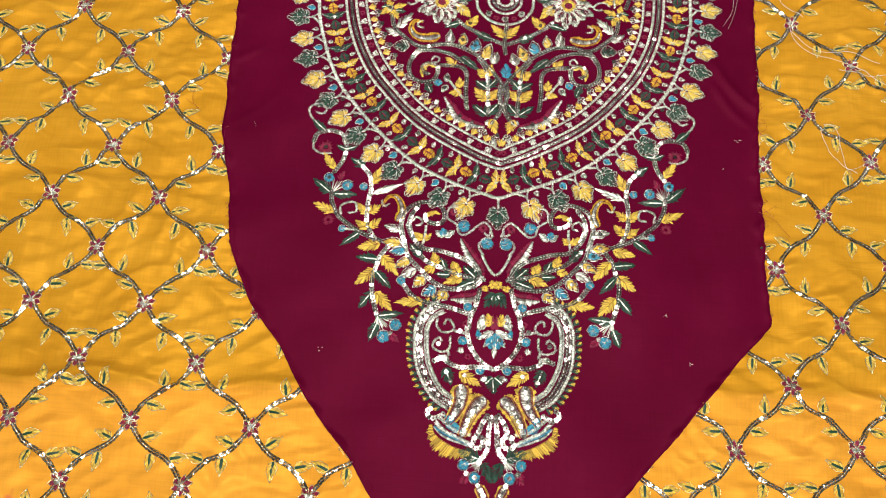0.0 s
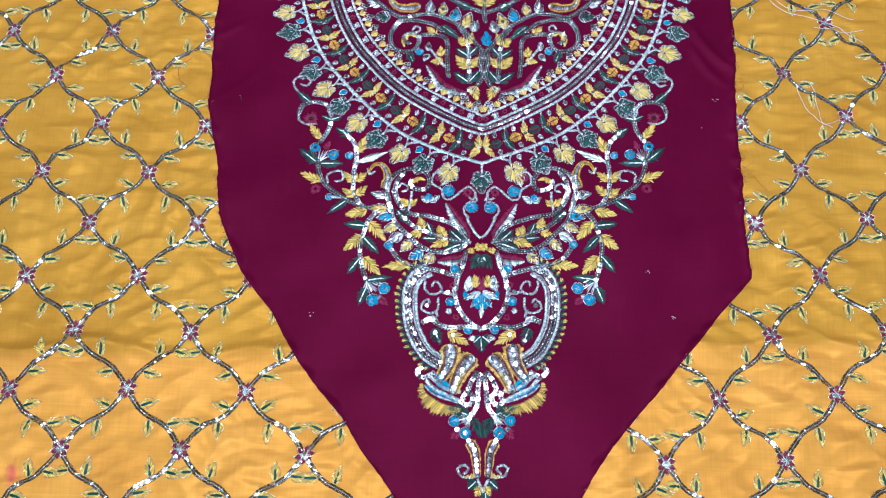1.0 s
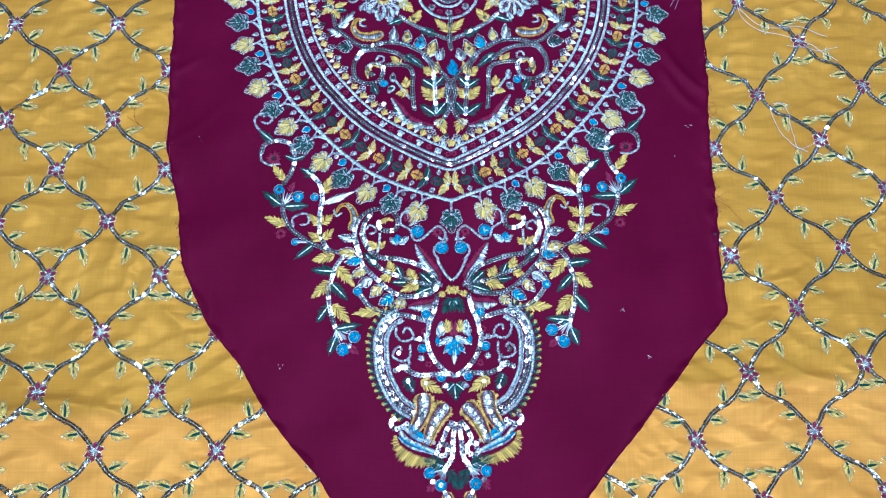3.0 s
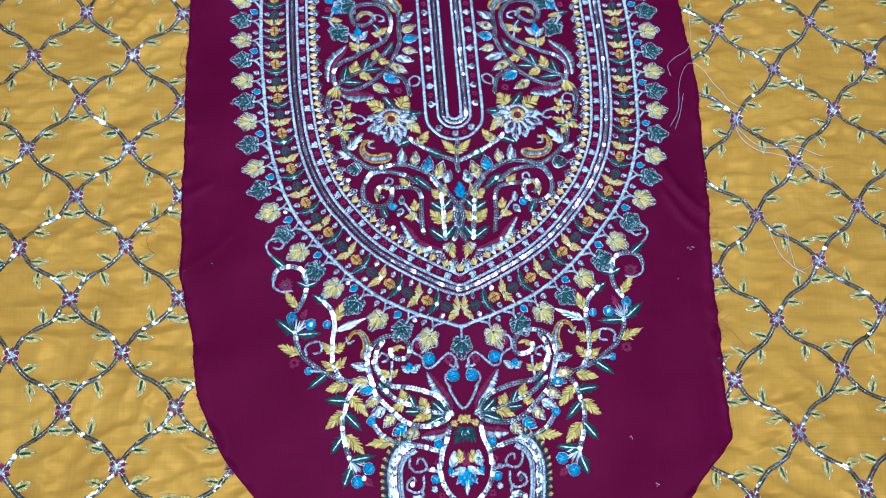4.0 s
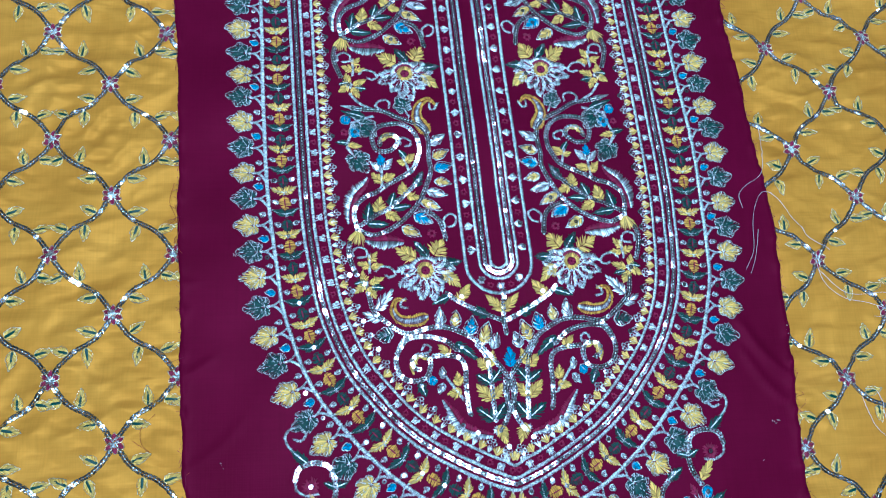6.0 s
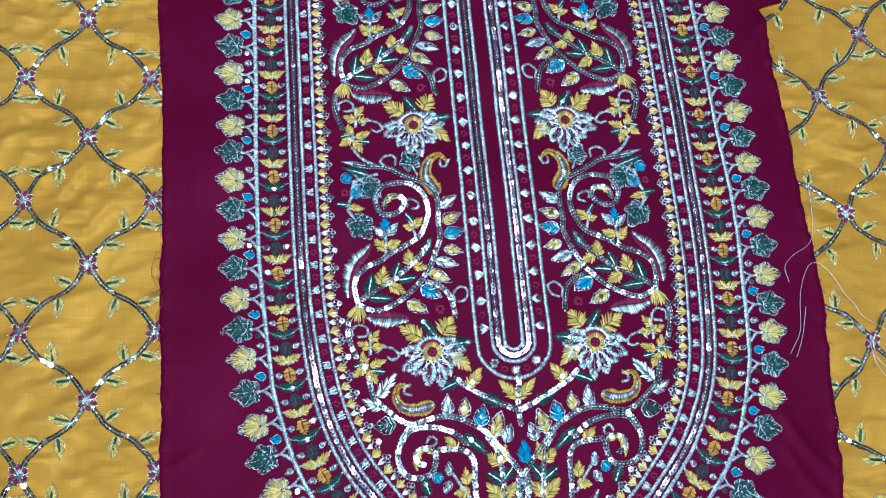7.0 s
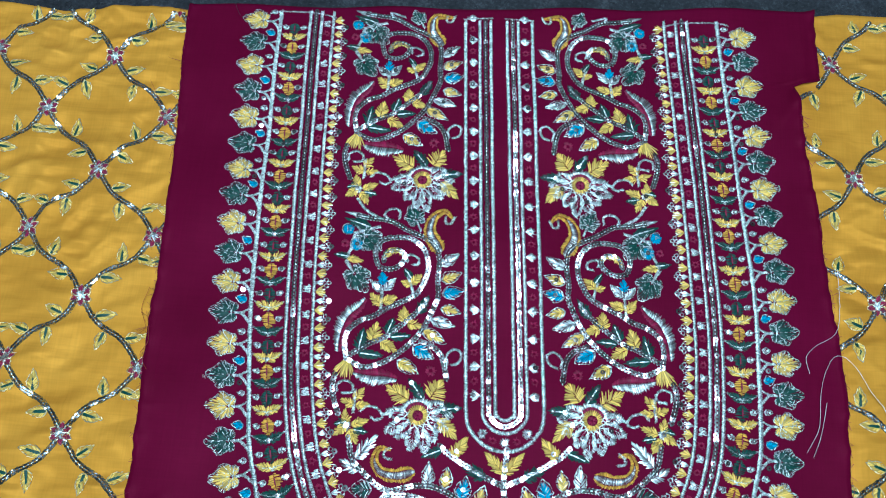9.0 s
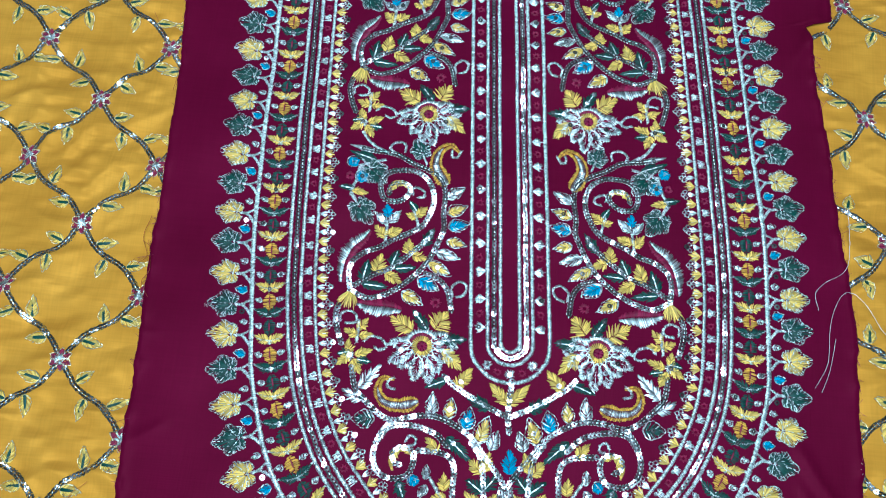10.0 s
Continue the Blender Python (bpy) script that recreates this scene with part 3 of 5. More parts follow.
def fan(base, tip, spread, colour, lift=0.0):
    both("fan", lambda w, side, b, t: fan_strands(w, b, t, spread, COLOURS[colour], 16), base, tip, lift=lift)


def plume(points, width, colours=("silver", "maroon"), lift=0.0):
    """A feather edge: one thread to the outside of a curve, another to its inside."""
    def draw(w, side, p):
        q, t = smooth(p, 0.55)
        m = normals(t) * side
        s = np.linspace(0, 1, len(q))
        size = (width * np.sin(np.pi * (0.12 + 0.8 * s)) * rng.uniform(0.75, 1.15, len(q)))[:, None]
        w.strands(COLOURS[colours[0]], q, q + m * size + t * size * 0.25, 0.25, 0.55)
        if len(colours) > 1:
            w.strands(COLOURS[colours[1]], q, q - m * size * 0.7 + t * size * 0.2, 0.28, 0.45)
    both("plume", draw, points, lift=lift)


def paisley(points, w0, w1, fill="silver", lift=0.0):
    """A hooked drop with a yellow fringe all round and a silver heart."""
    def draw(w, side, p):
        q, t = smooth(p, 0.62)
        m = normals(t)
        s = np.linspace(0, 1, len(q))
        half = (w0 + (w1 - w0) * s ** 0.8) / 2 * np.sqrt(np.clip((1 - s) * 7, 0, 1))
        heart = half * (0.66 if fill == "sequin" else np.clip((s - 0.25) * 3, 0, 0.6))
        for k in (1, -1):
            w.strands(GOLD if fill != 'sequin' else YELLOW, q + m * (k * heart * 0.85)[:, None], q + (m * k + t * 0.15) * (half * rng.uniform(0.9, 1.15, len(q)))[:, None], 0.3, 0.55)
        i = heart > 0.35
        if i.sum() > 2:
            w.strands(SILVER, q[i] - m[i] * heart[i, None] * 0.9, q[i] + (m[i] + t[i] * 0.3) * heart[i, None] * 0.9, 0.22, 0.8)
            if fill == "sequin":
                for k in (1, -1):
                    e = q[i] + m[i] * (k * heart[i, None])
                    w.strands(RED, e[:-1], e[1:], 0.3, 0.6, 0.5)
            if fill == "sequin":
                w.sequins(q[i][::5], 1.4, z=1.2)
    both("paisley", draw, points, lift=lift)


def blossom(c, r, lift=0.0):
    """A silver many-petalled flower with a yellow eye."""
    def draw(w, side, c):
        for k in range(9):
            a = math.radians(176 + k * 26.5) + rng.normal(0, 0.04)
            d = np.array([math.cos(a) * side, math.sin(a)])
            m = np.array([-d[1], d[0]])
            size = r * (1.02 + 0.12 * math.sin(k * 2.1) + 0.12 * max(0.0, -d[1]))
            u = np.linspace(0, 1, 26)
            wide = r * 0.19 * np.sin(np.pi * u ** 0.8) ** 0.8
            for o in (1, -1):
                p = c + np.outer(r * 0.36 + (size - r * 0.36) * u, d) + np.outer(o * wide, m)
                g = o * m * 0.9 + d * 0.75
                w.strands(SILVER, p - g * rng.uniform(0.6, 2.6, (26, 1)), p + g * rng.uniform(0.4, 1.5, (26, 1)), 0.22, 0.5, 0.2)
            w.strands(SILVER, c + np.outer(r * np.linspace(0.4, 0.8, 7), d), c + np.outer(r * np.linspace(0.52, 0.95, 7), d) + rng.normal(0, 0.5, (7, 2)), 0.2, 0.5)
            w.strands(RED, c + np.outer(r * np.linspace(0.4, 0.7, 4), d) + rng.normal(0, 0.4, (4, 2)), c + np.outer(r * np.linspace(0.5, 0.8, 4), d), 0.3, 0.4, 0.3)
        w.sequins(np.array([c + r * 0.68 * np.array([math.cos(a), math.sin(a)]) for a in (3.4, 4.2, 5.0, 5.8)]), 1.4, z=1.1)
        n = 46
        a = np.linspace(0.0, np.pi, n)
        d = np.stack([np.cos(a), np.sin(a)], 1)
        w.strands(SILVER, c + d * r * 0.42, c + d * r * rng.uniform(0.56, 0.68, (n, 1)), 0.36, 0.6)
        w.strands(RED, c + d[::2] * r * 0.32, c + d[::2] * r * 0.46, 0.5, 0.4)
        a = np.linspace(0, 2 * np.pi, 30)
        d = np.stack([np.cos(a), np.sin(a)], 1)
        w.strands(YELLOW, c + d * r * 0.16, c + d * r * 0.36, 0.42, 0.6)
        tuft(w, c, r * 0.2, RED, 14)
    both("blossom", draw, c, lift=lift)


def along(points, start, step):
    """Places, directions and outward normals at even steps along a curve."""
    q, t = smooth(points, 0.5)
    i = np.arange(int(start / 0.5), len(q), step / 0.5).astype(int)
    return q[i], t[i], -normals(t[i])


def lobed_leaf(w, base, d, size, mat):
    """A five-lobed leaf: coloured satin under a rough silver edge and veins."""
    m = np.array([-d[1], d[0]])
    core = base + d * size * 0.46

    def rim(a):
        lobe = size * (0.42 + 0.04 * np.cos(a * 5.3)) * (1 + 0.12 * np.cos(a) + 0.26 * np.maximum(np.cos(a), 0) ** 10)
        return core + np.outer(lobe * np.cos(a), d) + np.outer(lobe * np.sin(a) * 0.98, m)

    a = np.linspace(-2.75, 2.75, 54) + rng.normal(0, 0.03, 54)
    edge = rim(a)
    root = core - d * size * 0.12 + (edge - core) * 0.12
    w.strands(mat, root, root + (edge - root) * rng.uniform(0.86, 1.04, (len(a), 1)), 0.36, 0.6)
    k = np.linspace(-2.8, 2.8, 50)
    p, q = rim(k[:-1]), rim(k[1:])
    p, q = p + rng.normal(0, 0.22, p.shape), q + rng.normal(0, 0.22, p.shape)
    some = rng.random(len(p)) < 0.86
    w.strands(SILVER, p[some], q[some], 0.22, 0.5, 0.4)
    inner = core + (p - core) * rng.uniform(0.72, 0.88, (len(p), 1))
    some = rng.random(len(p)) < 0.8
    w.strands(SILVER, inner[some], p[some] + rng.normal(0, 0.2, (int(some.sum()), 2)), 0.18, 0.45, 0.4)
    at = rng.uniform(-2.6, 2.6, 26)
    p = core + (rim(at) - core) * rng.uniform(0.3, 0.85, (26, 1))
    g = rng.normal(0, 0.75, (26, 2)) + d * 0.4
    w.strands(SILVER, p - g * 0.7, p + g * 0.7, 0.17, 0.4, 0.5)
    for k in (-2.1, -1.15, 0.0, 1.15, 2.1):
        tip = rim(np.array([k]))[0]
        at = np.linspace(0.05, 0.8, 5)[:, None] + rng.normal(0, 0.03, (5, 1))
        v = tip - (core - d * size * 0.15)
        p = core - d * size * 0.15 + v * at
        v = v / math.hypot(*v)
        w.strands(SILVER, p - v * 0.75 + rng.normal(0, 0.2, p.shape), p + v * 0.75 + rng.normal(0, 0.25, p.shape), 0.21, 0.4, 0.55)


def spoke(w, a, b):
    """A few short bars of silver between two cords."""
    d = (b - a) / math.hypot(*(b - a))
    m = np.array([-d[1], d[0]])
    k = np.linspace(-1.6, 1.6, 6)[:, None]
    w.strands(SILVER, a + m * k + rng.normal(0, 0.3, (6, 2)), b - d * 1.2 + m * k * 0.8 + rng.normal(0, 0.5, (6, 2)), 0.24, 0.45)
    for k in (-1.3, 0.0, 1.3):
        tuft(w, a + (b - a) * (0.62 if k else 0.35) + m * k, 1.4, SILVER, 11)


def one_side(name, draw, side, *places):
    """Draws a motif on one half of the panel only."""
    w = Work()
    draw(w, side, *[np.asarray(p, float) * (side, 1) for p in places])
    finish(w, name, panel, on_panel)


def border_leaf(colour, size):
    def draw(w, side, p, e):
        g = (e - p) / math.hypot(*(e - p))
        up = np.array([-g[1], g[0]]) * (1 if side < 0 else -1)
        cord(w, [p - up * 4.5 - g * 0.6, p + g * 2.2 - up * 1.4, p + g * 4.5, p + g * 8.0], 1.7)
        cord(w, [p + up * 3.0, p + g * 3.2 + up * 1.0, p + g * 5.5], 1.2)
        lobed_leaf(w, p + g * 4.4, g, size, COLOURS[colour])
    return draw


def midway():
    """The line half way between the outer cord and the band."""
    a, b = smooth(OUTER, 1.0)[0], smooth(offset(BAND, -3.6, 4), 1.0)[0]
    k = np.linspace(0, 1, 60)
    pick = lambda p: np.stack([np.interp(k, np.linspace(0, 1, len(p)), p[:, i]) for i in (0, 1)], 1)
    return (pick(a) + pick(b)) / 2


def border():
    w = Work()
    cord(w, mirrored(OUTER), 2.7)
    finish(w, "outer_cord", panel, on_panel)
    for name, by, width in (("band_cord", -3.6, 2.2), ("band_cord", 3.6, 2.2), ("inner_cord", 11.2, 2.0)):
        w = Work()
        cord(w, mirrored(offset(BAND, by, 10)), width)
        finish(w, name, panel, on_panel)
    w = Work()
    sequin_row(w, mirrored(offset(BAND, 0.0)), 1.5, 2.2)
    finish(w, "sequin_band", panel, on_panel)
    # leaves on the outer side, the last one on the axis
    whole = np.hypot(*np.diff(smooth(OUTER, 0.5)[0], axis=0).T).sum()
    for side, start in ((1, 9.0), (-1, LEAF_START)):
        step = (whole - start) / 27
        q, t, out = along(OUTER, start, step)
        for i in range(27):
            colour = "yellow" if i % 2 == 0 else "green"
            d = out[i] - t[i] * 0.12
            d /= math.hypot(*d)
            one_side("border_leaf", border_leaf(colour, rng.uniform(16.4, 17.8)), side, q[i] + out[i] * 1.0, q[i] + d * 22)
            if colour == "green":
                c = q[i] - t[i] * 7.6 + d * 2.6
                one_side("bud", lambda w, side, p, e: satin_leaf(w, p, e, 4.4, BLUE, None, SILVER, jag=0.2), side, c, c + d * 5.8 - t[i] * 1.5)
            else:
                c = q[i] - t[i] * 7.4 + d * 2.2
                one_side("bud", lambda w, side, p, e: satin_leaf(w, p, e, 2.8, SILVER, None, SILVER, n=3), side, c, c + d * 4.4)
            if rng.random() < 0.3:
                c = q[i] + t[i] * 4 + d * 5
                one_side("sequin", lambda w, side, p: w.sequins(p, 1.5, z=0.7), side, c)
    p = np.array([0.0, OUTER[-1][1]])
    def last(w, side, p, e):
        cord(w, [p, p + (e - p) * 0.4], 1.7)
        lobed_leaf(w, p + (e - p) * 0.25, np.array([0, -1.0]), 17, GREEN)
    both("border_leaf", last, p, p + (0, -20), axis=True)
    # seeds and wings between the outer cord and the band
    q, t, out = along(midway(), 13.5, 14.65)
    for i in range(len(q)):
        seed, wing = ("green", "yellow") if i % 2 == 0 else ("yellow", "green")
        c, d, o = q[i], t[i], out[i]
        reach = 1.0 + 0.2 * min(1, max(0, (60 - c[1]) / 120))
        both("seed", lambda w, side, a, b: (satin_leaf(w, a, b, 7.4, GOLD if seed == "yellow" else GREEN, None, None, jag=0.12, belly=1.0, slant=0.06), w.strands(RED, a + (b - a) * 0.25, a + (b - a) * 0.72, 0.45, 0.3, 0.6)), c - d * 5.0, c + d * 5.0)
        for k in (1, -1):
            root = c + d * 7.6
            def wings(w, side, a, b, e):
                satin_leaf(w, a, b, 5.0, COLOURS[wing], None, None, jag=0.2)
                cord(w, [a, a + (b - a) * 0.5 + (e - a) * 0.2, b], 1.0)
            both("wing", wings, root, root + o * k * 8.0 * reach - d * 3.6, root + d * 4)
            c2 = c + o * k * 5.9 * reach - d * 0.4
            both("loop", lambda w, side, p, e: (satin_leaf(w, p, e, 2.6, SILVER, None, SILVER, n=3), w.sequins((p + e) / 2, 1.15, z=0.8) if rng.random() < 0.35 else None), c2 - o * k * 2.2, c2 + o * k * 2.0 - d * 1.2)
        both("knot", lambda w, side, p: (tuft(w, p, 2.1, SILVER, 14), w.sequins(p, 1.2, z=1.0) if rng.random() < 0.3 else None), c + d * 7.4)
    # spokes and maroon dots between band and inner cord
    q, t, out = along(offset(BAND, 7.5, 4), 9.0, 14.65)
    for i in range(len(q)):
        both("spoke", lambda w, side, a, b: spoke(w, a, b), q[i] + out[i] * 2.6, q[i] - out[i] * 2.8)
        both("dot", lambda w, side, p: tuft(w, p, 2.3, RED, 16, 0.3), q[i] + t[i] * 7.2)
    # scalloped fringe inside the inner cord
    q, t, out = along(offset(BAND, 12.4, 4), 6.0, 10.6)
    for i in range(len(q)):
        both("fan", lambda w, side, a, b: (fan_strands(w, a, b, 1.5, YELLOW, 13), fan_strands(w, a, b, 1.2, SILVER, 5)), q[i], q[i] - out[i] * 5.4)
        def silver_fan(w, side, a, b):
            g = (b - a) / math.hypot(*(b - a))
            m = np.array([-g[1], g[0]])
            fan_strands(w, a, a + (b - a) * 0.6, 1.0, SILVER, 8)
            for k in (-1.7, 0.0, 1.7):
                tuft(w, a + (b - a) * (0.75 if k else 0.95) + m * k, 1.6, SILVER, 13, 0.45)
            if rng.random() < 0.6:
                w.sequins(b, 1.5, z=0.9)
        both("fan", silver_fan, q[i] + t[i] * 5.3, q[i] + t[i] * 5.3 - out[i] * 7.6)


def neck():
    """The long U of cords round the neck slit."""
    def u_shape(half, low):
        side = [(-half, 288), (-half, 200), (-half, 120), (-half, low + half * 1.6)]
        arc = [(-half * math.cos(a), low + half - half * math.sin(a)) for a in (0.25, 0.62, 1.0, 1.3)]
        return mirrored(side + arc + [(0, low)])
    for name, half, low, width in (("neck_cord", 21.2, 20.5, 2.3), ("neck_cord", 12.2, 30.0, 2.2), ("neck_cord", 5.2, 37.0, 2.2)):
        w = Work()
        cord(w, u_shape(half, low), width)
        finish(w, name, panel, on_panel)
    w = Work()
    sequin_row(w, u_shape(8.7, 33.5), 1.5, 2.2)
    finish(w, "sequin_band", panel, on_panel)
    for k in range(16):
        v = 290 - k * 16.0
        if v > 48:
            both("fan", lambda w, side, a, b: (fan_strands(w, a, a + (b - a) * 0.9, 1.5, SILVER, 14, 0.15), tuft(w, a + (b - a) * 0.55, 2.5, SILVER, 22), w.sequins(a + (b - a) * 0.6, 1.4, z=0.9) if rng.random() < 0.4 else None), (-13.4, v), (-19.4, v))
        if v - 8 > 45:
            both("dot", lambda w, side, p: tuft(w, p, 2.5, RED, 15, 0.3), (-16.7, v - 8))
    for a in (0.75, 1.57):
        p = np.array([-16.7 * math.cos(a), 41 - 16.2 * math.sin(a)])
        both("fan", lambda w, side, c: (tuft(w, c, 3.0, SILVER, 18), w.sequins(c, 1.4, z=0.9)), p, axis=a > 1.5)
    p = np.array([-16.7 * math.cos(1.17), 41 - 16.2 * math.sin(1.17)])
    both("dot", lambda w, side, c: tuft(w, c, 2.4, RED, 15, 0.3), p)


def top_edge():
    """The stitched line that ends the pattern along the cut."""
    for run in ([(-146, 290), (-138, 291.5), (-118, 291), (-104, 288)], [(-22, 289.5), (-4, 290)]):
        both("edge_stitch", lambda w, side, p: cord(w, p, 1.1, step=1.0), np.array(run))


border()
neck()
top_edge()

def horseshoe(points):
    """A broad silver bracket with a toothed outer edge."""
    def draw(w, side, p):
        cord(w, offset(p, 4.0 * side), 2.2)
        cord(w, offset(p, -4.0 * side), 2.2)
        cord(w, offset(p, 2.3 * side), 1.2)
        sequin_row(w, p, 1.3, 2.3)
        sequin_row(w, offset(p, -2.2 * side), 1.1, 2.2)
    both("bracket", draw, points)
    q, t, out = along(offset(points, -5.0), 3.0, 4.3)
    for i in range(len(q)):
        both("tooth", lambda w, side, a, b: (fan_strands(w, a, b, 1.2, GREEN, 10), fan_strands(w, a + (b - a) * 0.45, b + (b - a) * 0.15, 0.9, YELLOW, 6), fan_strands(w, a, a + (b - a) * 0.6, 0.5, SILVER, 3)), q[i], q[i] + out[i] * 3.9 - t[i] * 2.2)



def spray(up):
    """Curled stem with its leaves, and the blossom below it."""
    stem([(-83.7, 152.8), (-75.8, 151.4), (-64.9, 149.9), (-55.3, 144.5), (-45.5, 140), (-38.9, 134.8), (-36.4, 126.6), (-37.2, 114.7), (-36.8, 105.7), (-39.3, 98.8), (-42.8, 90.9), (-48.3, 82.2), (-55.8, 74.5), (-63.2, 68.8), (-70.4, 65.2), (-77.5, 63.5), (-83.4, 65.8), (-87.2, 67.9)], lift=up)
    leaf((-77.8, 151.5), (-91.6, 155.1), 3.6, "silver", lift=up)
    stem([(-85, 163.8), (-79.5, 156.6), (-70.8, 151.2)], False, lift=up)
    curl([(-66.8, 151), (-68.6, 154.1), (-66.4, 157), (-62.4, 157.8), (-59.5, 155.7), (-59.8, 151.7)], lift=up)
    leaf((-48.1, 146.2), (-53.3, 158.4), 10, "green", outline=True, lift=up)
    paisley([(-28.7, 152.3), (-33.5, 156.5), (-39.7, 152.8), (-42.2, 144.9), (-39.7, 137.8), (-35.1, 131.6)], 1.5, 10.5, lift=up)
    curl([(-27.7, 153.2), (-29.9, 149.3), (-32.9, 149.5), (-32.7, 153.5)], lift=up)
    leaf((-76.2, 145.4), (-91.8, 151.1), 7, "green", lift=up)
    leaf((-83.2, 144.7), (-72.1, 132.2), 9, "green", outline=True, lift=up)
    dot((-89.3, 144), 3.3, "blue", lift=up)
    dot((-83.9, 134.8), 3.8, "blue", sequin=True, lift=up)
    dot((-90.9, 135.1), 2.6, "maroon", lift=up)
    stem([(-71.1, 146.2), (-77.3, 144.5), (-85.4, 141.8)], False, lift=up)
    stem([(-85.4, 141.8), (-87, 132.9), (-89.5, 126), (-86.9, 119.9)], False, lift=up)
    leaf((-87.4, 126.9), (-97.3, 128.4), 5, "green", lift=up)
    leaf((-89.5, 126), (-79.6, 124.6), 5, "yellow", lift=up)
    leaf((-88.7, 122), (-78.6, 108.5), 13, "green", outline=True, sequins=2, lift=up)
    stem([(-87.2, 67.9), (-88.7, 76), (-88.4, 81), (-86.1, 85.9), (-79.8, 90.6), (-72.6, 93.3), (-65.3, 97.9), (-54, 103.4), (-48.7, 107.2), (-45.3, 113), (-42.9, 119.9), (-43.3, 128), (-46.9, 135.1), (-53.6, 139.4), (-61.6, 139.8), (-68.7, 138.1), (-73.1, 132.3), (-72.5, 125.3), (-69.8, 121.1), (-62.8, 120.8), (-57.6, 124.6), (-56.3, 128.5), (-59.1, 131.7), (-63.1, 131.8), (-67.2, 130), (-68.5, 125.1)], lift=up)
    plume([(-56.2, 129.5), (-59, 132.7), (-64, 133.9), (-68.1, 131.1), (-69.5, 126.1)], 5, ("yellow",), lift=up)
    curl([(-54.5, 125.5), (-55.3, 128.5), (-52.3, 129.4), (-48.4, 127.2), (-48.6, 124.2), (-51.6, 123.3)], lift=up)
    stem([(-50.8, 105.3), (-52.4, 111.4), (-54.1, 116.4)], False, lift=up)
    leaf((-52.2, 115.3), (-56.8, 121.6), 5, "green", lift=up)
    leaf((-52.4, 111.4), (-58.3, 113.6), 5, "yellow", lift=up)
    leaf((-52.4, 112.4), (-46, 118.1), 6, "yellow", lift=up)
    leaf((-68.5, 111.1), (-68.9, 119.1), 6.5, "blue", lift=up)
    bud((-68.7, 107.1), (-75.3, 113.4), 5, "silver", lift=up)
    bud((-67.7, 108), (-61.2, 114.8), 5, "silver", lift=up)
    stem([(-69.4, 97.1), (-68.7, 107.1)], False, lift=up)
    leaf((-69.2, 99.1), (-75.8, 106.4), 7, "yellow", lift=up)
    leaf((-68.1, 101.1), (-59.9, 104.7), 7, "yellow", lift=up)
    plume([(-92, 72.1), (-91.5, 79.1), (-90.1, 86.1), (-86.6, 92.9), (-81.3, 97.7), (-78, 102.5)], 5.5, lift=up)
    bud((-35.6, 123.6), (-25.2, 130.1), 6.5, "silver", lift=up)
    bud((-35.2, 114.6), (-23.9, 119.1), 7, "yellow", lift=up)
    bud((-34.7, 106.6), (-22.6, 109), 8, "blue", lift=up)
    bud((-35.3, 98.6), (-24.4, 96.1), 6.5, "yellow", lift=up)
    bud((-40.7, 91.8), (-27.9, 88.3), 6.5, "silver", lift=up)
    bud((-46.1, 86.1), (-32.6, 78.5), 7, "yellow", lift=up)
    bud((-50.7, 76.3), (-39.1, 69.8), 9, "blue", lift=up)
    bud((-59.2, 67.7), (-47.6, 61.1), 8, "yellow", lift=up)
    curl([(-31.3, 66.4), (-32, 71.4), (-27.8, 75.2), (-23.9, 73.1), (-25.2, 68.1), (-29.3, 66.3)], lift=up)
    stem([(-46.5, 79.1), (-38.7, 75.7), (-34.1, 69.5), (-31.8, 58.4)], lift=up)
    dot((-40.5, 62.8), 3.2, "maroon", lift=up)
    stem([(-85, 70.8), (-74.6, 77.4), (-66.4, 81), (-55.9, 89.5), (-48.4, 96.2), (-44.1, 101)], lift=up)
    leaf((-80.9, 73.6), (-78.1, 86.5), 8.5, "green", lift=up)
    leaf((-73.6, 78.3), (-70.8, 90.2), 8.5, "yellow", lift=up)
    leaf((-68.6, 78.1), (-58.9, 72.7), 7.5, "yellow", lift=up)
    leaf((-81, 71.6), (-66.1, 70), 6.5, "green", lift=up)
    leaf((-65.3, 82.9), (-61.6, 92.8), 7, "green", lift=up)
    leaf((-63.4, 80.9), (-51.3, 82.3), 6, "green", lift=up)
    leaf((-55.9, 89.5), (-56.2, 99.5), 8, "yellow", lift=up)
    leaf((-53.9, 89.4), (-45, 87), 7, "yellow", lift=up)
    leaf((-48.5, 95.2), (-41.8, 105.9), 7, "green", sequins=2, lift=up)
    fan((-87.2, 67.9), (-91.8, 58.1), 0.9, "yellow", lift=up)
    fan((-86.2, 67.9), (-85.8, 57.9), 0.9, "yellow", lift=up)
    plume([(-58.9, 57.6), (-65.8, 59), (-74.8, 59.4), (-82.7, 60.7)], 6, lift=up)
    stem([(-92.8, 59.2), (-94.1, 53.2), (-92.6, 45.2), (-90, 38)], lift=up)
    curl([(-91.3, 50.1), (-91.1, 54.1), (-87, 55.9), (-83.1, 53.7), (-83.3, 49.7), (-88.4, 49)], lift=up)
    stem([(-81.9, 38.7), (-81.3, 50.7)], False, lift=up)
    leaf((-81.7, 42.7), (-89.5, 46), 6, "yellow", lift=up)
    leaf((-81.6, 45.7), (-76.2, 52.4), 6, "yellow", lift=up)
    leaf((-80.7, 42.6), (-72.7, 43.3), 5, "yellow", lift=up)
    leaf((-85.2, 32.8), (-86.8, 40.9), 6, "yellow", lift=up)
